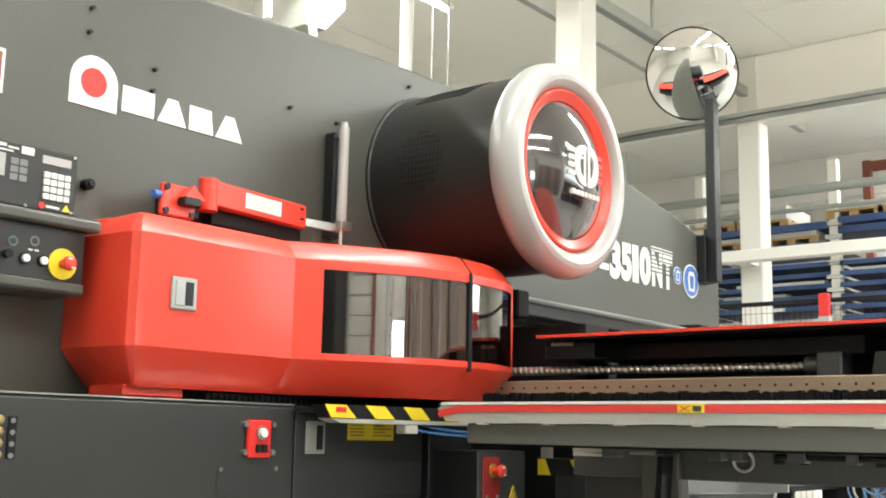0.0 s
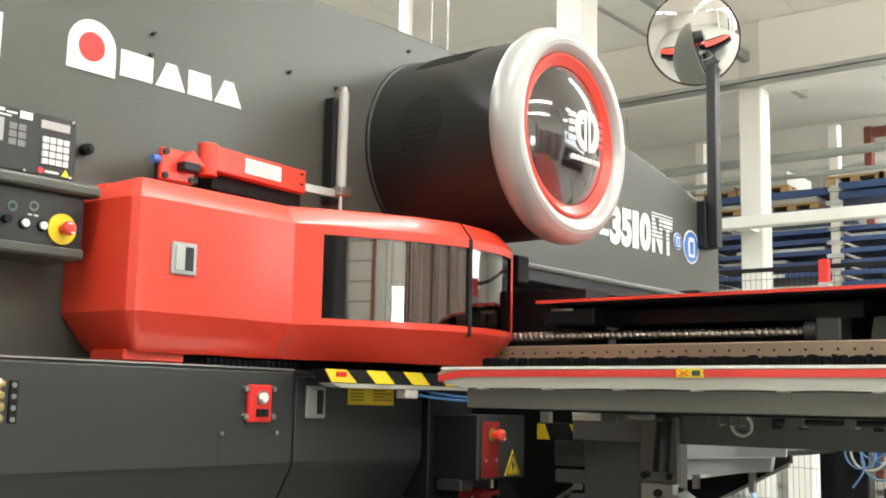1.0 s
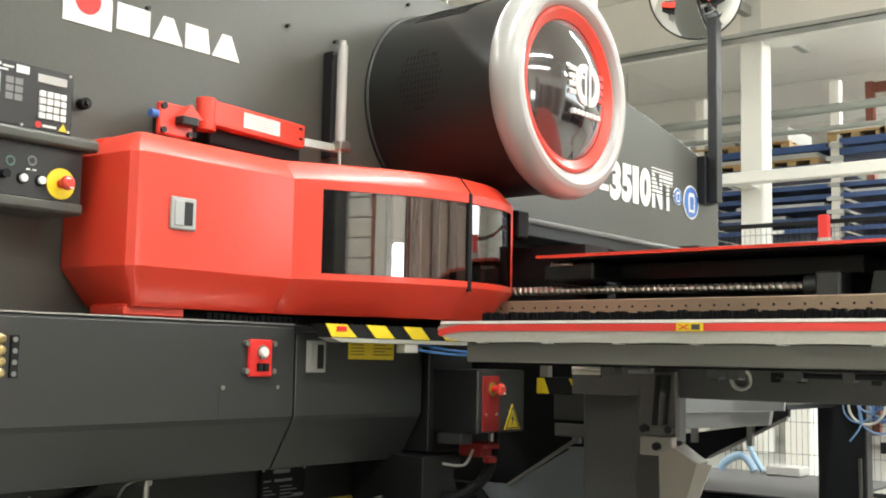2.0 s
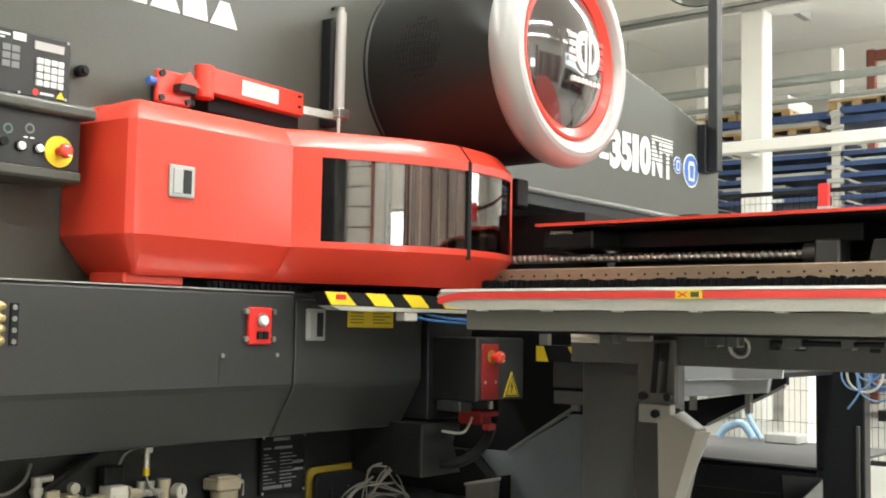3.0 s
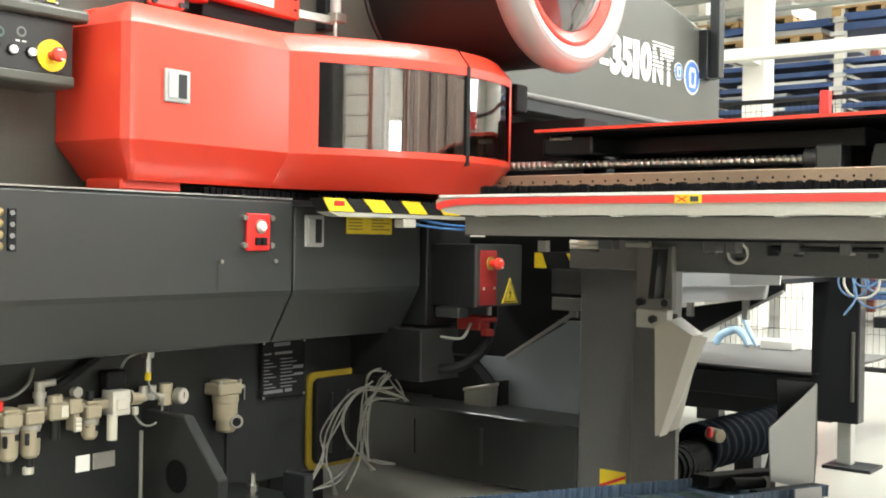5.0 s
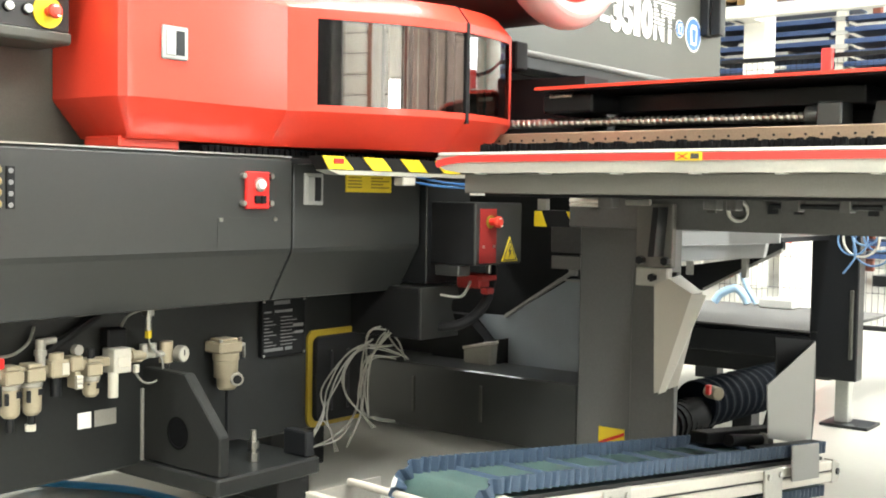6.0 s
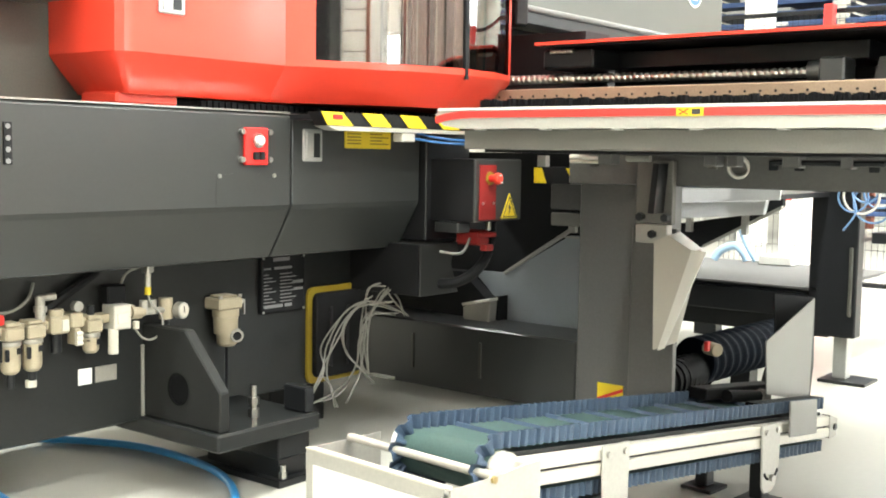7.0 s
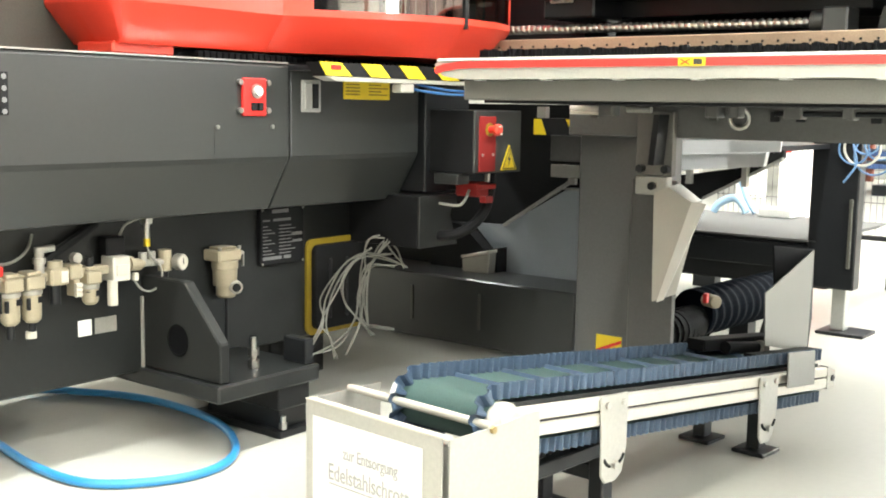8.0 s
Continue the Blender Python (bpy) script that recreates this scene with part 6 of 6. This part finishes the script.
part("cock_lever", box(2.243, 2.249, YB - 0.012, YB - 0.004, 0.44, 0.475), STEEL, fl)
part("drain_pipe", rod((2.196, YB + 0.01, 0.20), (2.196, YB + 0.01, 0.352), 0.006, 10), DARK, fl, smooth=True)
for x0, x1, m, lab in ((1.684, 1.724, PAPER, "small white square label on the lower frame"), (1.737, 1.804, ALU, "small steel type plate on the lower frame")):
    single("frame_label", box(x0 + 0.040, x1 + 0.042, 2.607, 2.612, 0.328, 0.372, 0.001), m, lab, "label", base=(x0, 2.61, 0.315))
pl = thing("type_plate", "black machine data plate with white printing", "data plate", (2.46, 2.6, 0.5))
part("plate", box(2.372, 2.560, 2.592, 2.612, 0.422, 0.606, 0.003), BLACK, pl)
rows = [(2.42, 2.49, 0.588, 0.012), (2.425, 2.50, 0.562, 0.008), (2.38, 2.41, 0.563, 0.005)]
for k in range(9):
    z = 0.545 - k * 0.011
    rows += [(2.38, 2.40 + 0.03 * ((k * 7) % 3) / 2, z, 0.003), (2.45, 2.50 + 0.02 * (k % 2), z, 0.003)]
rows += [(2.505, 2.55, 0.512, 0.010), (2.51, 2.55, 0.490, 0.008), (2.38, 2.46, 0.440, 0.010), (2.47, 2.50, 0.440, 0.010)]
bars(rows, PLATEINK, pl, 2.5915)
for x, z in ((2.378, 0.428), (2.554, 0.428), (2.378, 0.60), (2.554, 0.60)):
    part("rivet", rod((x, 2.592, z), (x, 2.589, z), 0.004, 8), STEEL, pl)

# access cover with a yellow band, and the cable bundle beside it
cv = thing("access_cover", "black access cover with a worn yellow border", "cover", (2.70, 2.6, 0.3))


def rounded(x0, x1, z0, z1, r, n=5):
    pts = []
    for cx, cz, a0 in ((x1 - r, z1 - r, 0), (x0 + r, z1 - r, 90), (x0 + r, z0 + r, 180), (x1 - r, z0 + r, 270)):
        for k in range(n + 1):
            a = math.radians(a0 + 90 * k / n)
            pts.append((cx + r * math.cos(a), cz + r * math.sin(a)))
    return pts


part("border", prism(rounded(2.582, 2.865, 0.165, 0.490, 0.03), "y", 2.600, 2.611), DYELL, cv)
part("cover", prism(rounded(2.600, 2.860, 0.185, 0.470, 0.025), "y", 2.575, 2.5995, 0.003), BLACK, cv)
for x in (2.66, 2.74):
    part("rib", box(x, x + 0.012, 2.568, 2.576, 0.22, 0.42, 0.002), DARK, cv)
BUNDLE = (
    [(2.84, 2.42, 0.406), (2.714, 2.45, 0.44), (2.637, 2.48, 0.42), (2.583, 2.51, 0.313), (2.50, 2.45, 0.251), (2.461, 2.47, 0.165), (2.44, 2.55, 0.01)],
    [(2.795, 2.42, 0.441), (2.659, 2.45, 0.435), (2.632, 2.48, 0.368), (2.660, 2.50, 0.282), (2.693, 2.46, 0.222), (2.756, 2.47, 0.163)],
    [(2.741, 2.42, 0.511), (2.713, 2.45, 0.486), (2.709, 2.48, 0.359), (2.745, 2.50, 0.221), (2.77, 2.46, 0.190), (2.874, 2.47, 0.166)],
    [(2.834, 2.42, 0.402), (2.729, 2.45, 0.399), (2.704, 2.48, 0.321), (2.700, 2.49, 0.227), (2.57, 2.45, 0.177), (2.469, 2.47, 0.141)],
    [(2.70, 2.42, 0.472), (2.62, 2.45, 0.414), (2.584, 2.48, 0.336), (2.560, 2.49, 0.238), (2.541, 2.45, 0.18), (2.592, 2.47, 0.112)],
    [(2.765, 2.42, 0.485), (2.743, 2.45, 0.426), (2.72, 2.48, 0.377), (2.724, 2.49, 0.253), (2.673, 2.45, 0.207), (2.635, 2.47, 0.12)],
    [(2.80, 2.43, 0.50), (2.77, 2.44, 0.455), (2.74, 2.46, 0.40), (2.72, 2.47, 0.30), (2.73, 2.46, 0.20)],
    [(2.82, 2.43, 0.47), (2.86, 2.44, 0.44), (2.90, 2.45, 0.38)],
)
rnd = random.Random(21)
for pts in BUNDLE:
    for k in range(2):
        j = [Vector((rnd.uniform(-0.012, 0.012) * k, rnd.uniform(-0.02, 0.02) * k, rnd.uniform(-0.012, 0.012) * k)) for p in pts]
        line = [(x + d.x, y + d.y, max(z + 0.03 + d.z, 0.007)) for (x, y, z), d in zip(pts, j)]
        single("loose_cable", tube(line, 0.0030, 7), CABLE, "loose grey cable in a hanging bundle", "cable", group="cable bundle", smooth=True)

# the press's rear table and carriage beam, which the convex mirror shows
rear = thing("rear_table", "dark sheet table with a red carriage beam behind the press", "work table", (3.2, 4.5, 0))
part("deck", box(2.42, 4.1, 3.45, 6.2, 1.05, 1.09, 0.004), DARK, rear)
part("carriage_beam", box(3.05, 3.7, 3.42, 6.2, 1.30, 1.36, 0.006), RED, rear, "red beam cover")
part("beam_web", box(3.3, 3.6, 3.42, 6.2, 1.092, 1.298), BLACK, rear)
for y in (3.8, 5.9):
    part("leg", box(3.2, 3.5, y, y + 0.2, 0.0, 1.048, 0.006), TABG, rear)

# the side table and its sticker stand a little lower than the beam behind
mark.location.z -= 0.009
ms.location += Vector((0.025, 0, -0.02))

fl.location.x += 0.020
for e in (air, sen, fl, pl, cv):
    e.location.z += 0.033
for e in (chute, slide):
    e.location.z += 0.03
for e in (drv, tray):
    e.location.z += 0.012

# ---- blue air hose on the floor ----
HOSE = [(1.834, 3.529), (1.896, 3.426), (1.962, 3.33), (2.059, 3.188), (2.159, 2.958), (2.173, 2.718), (2.133, 2.511), (2.04, 2.339), (1.929, 2.237), (1.801, 2.21), (1.667, 2.266), (1.576, 2.372), (1.562, 2.553), (1.60, 2.805), (1.66, 3.066), (1.75, 3.412)]
single("air_hose", tube([(x, y, 0.0125) for x, y in HOSE], 0.012, 12, 8), BLUEHOSE, "blue air hose lying in a loop on the floor", "air hose", smooth=True)
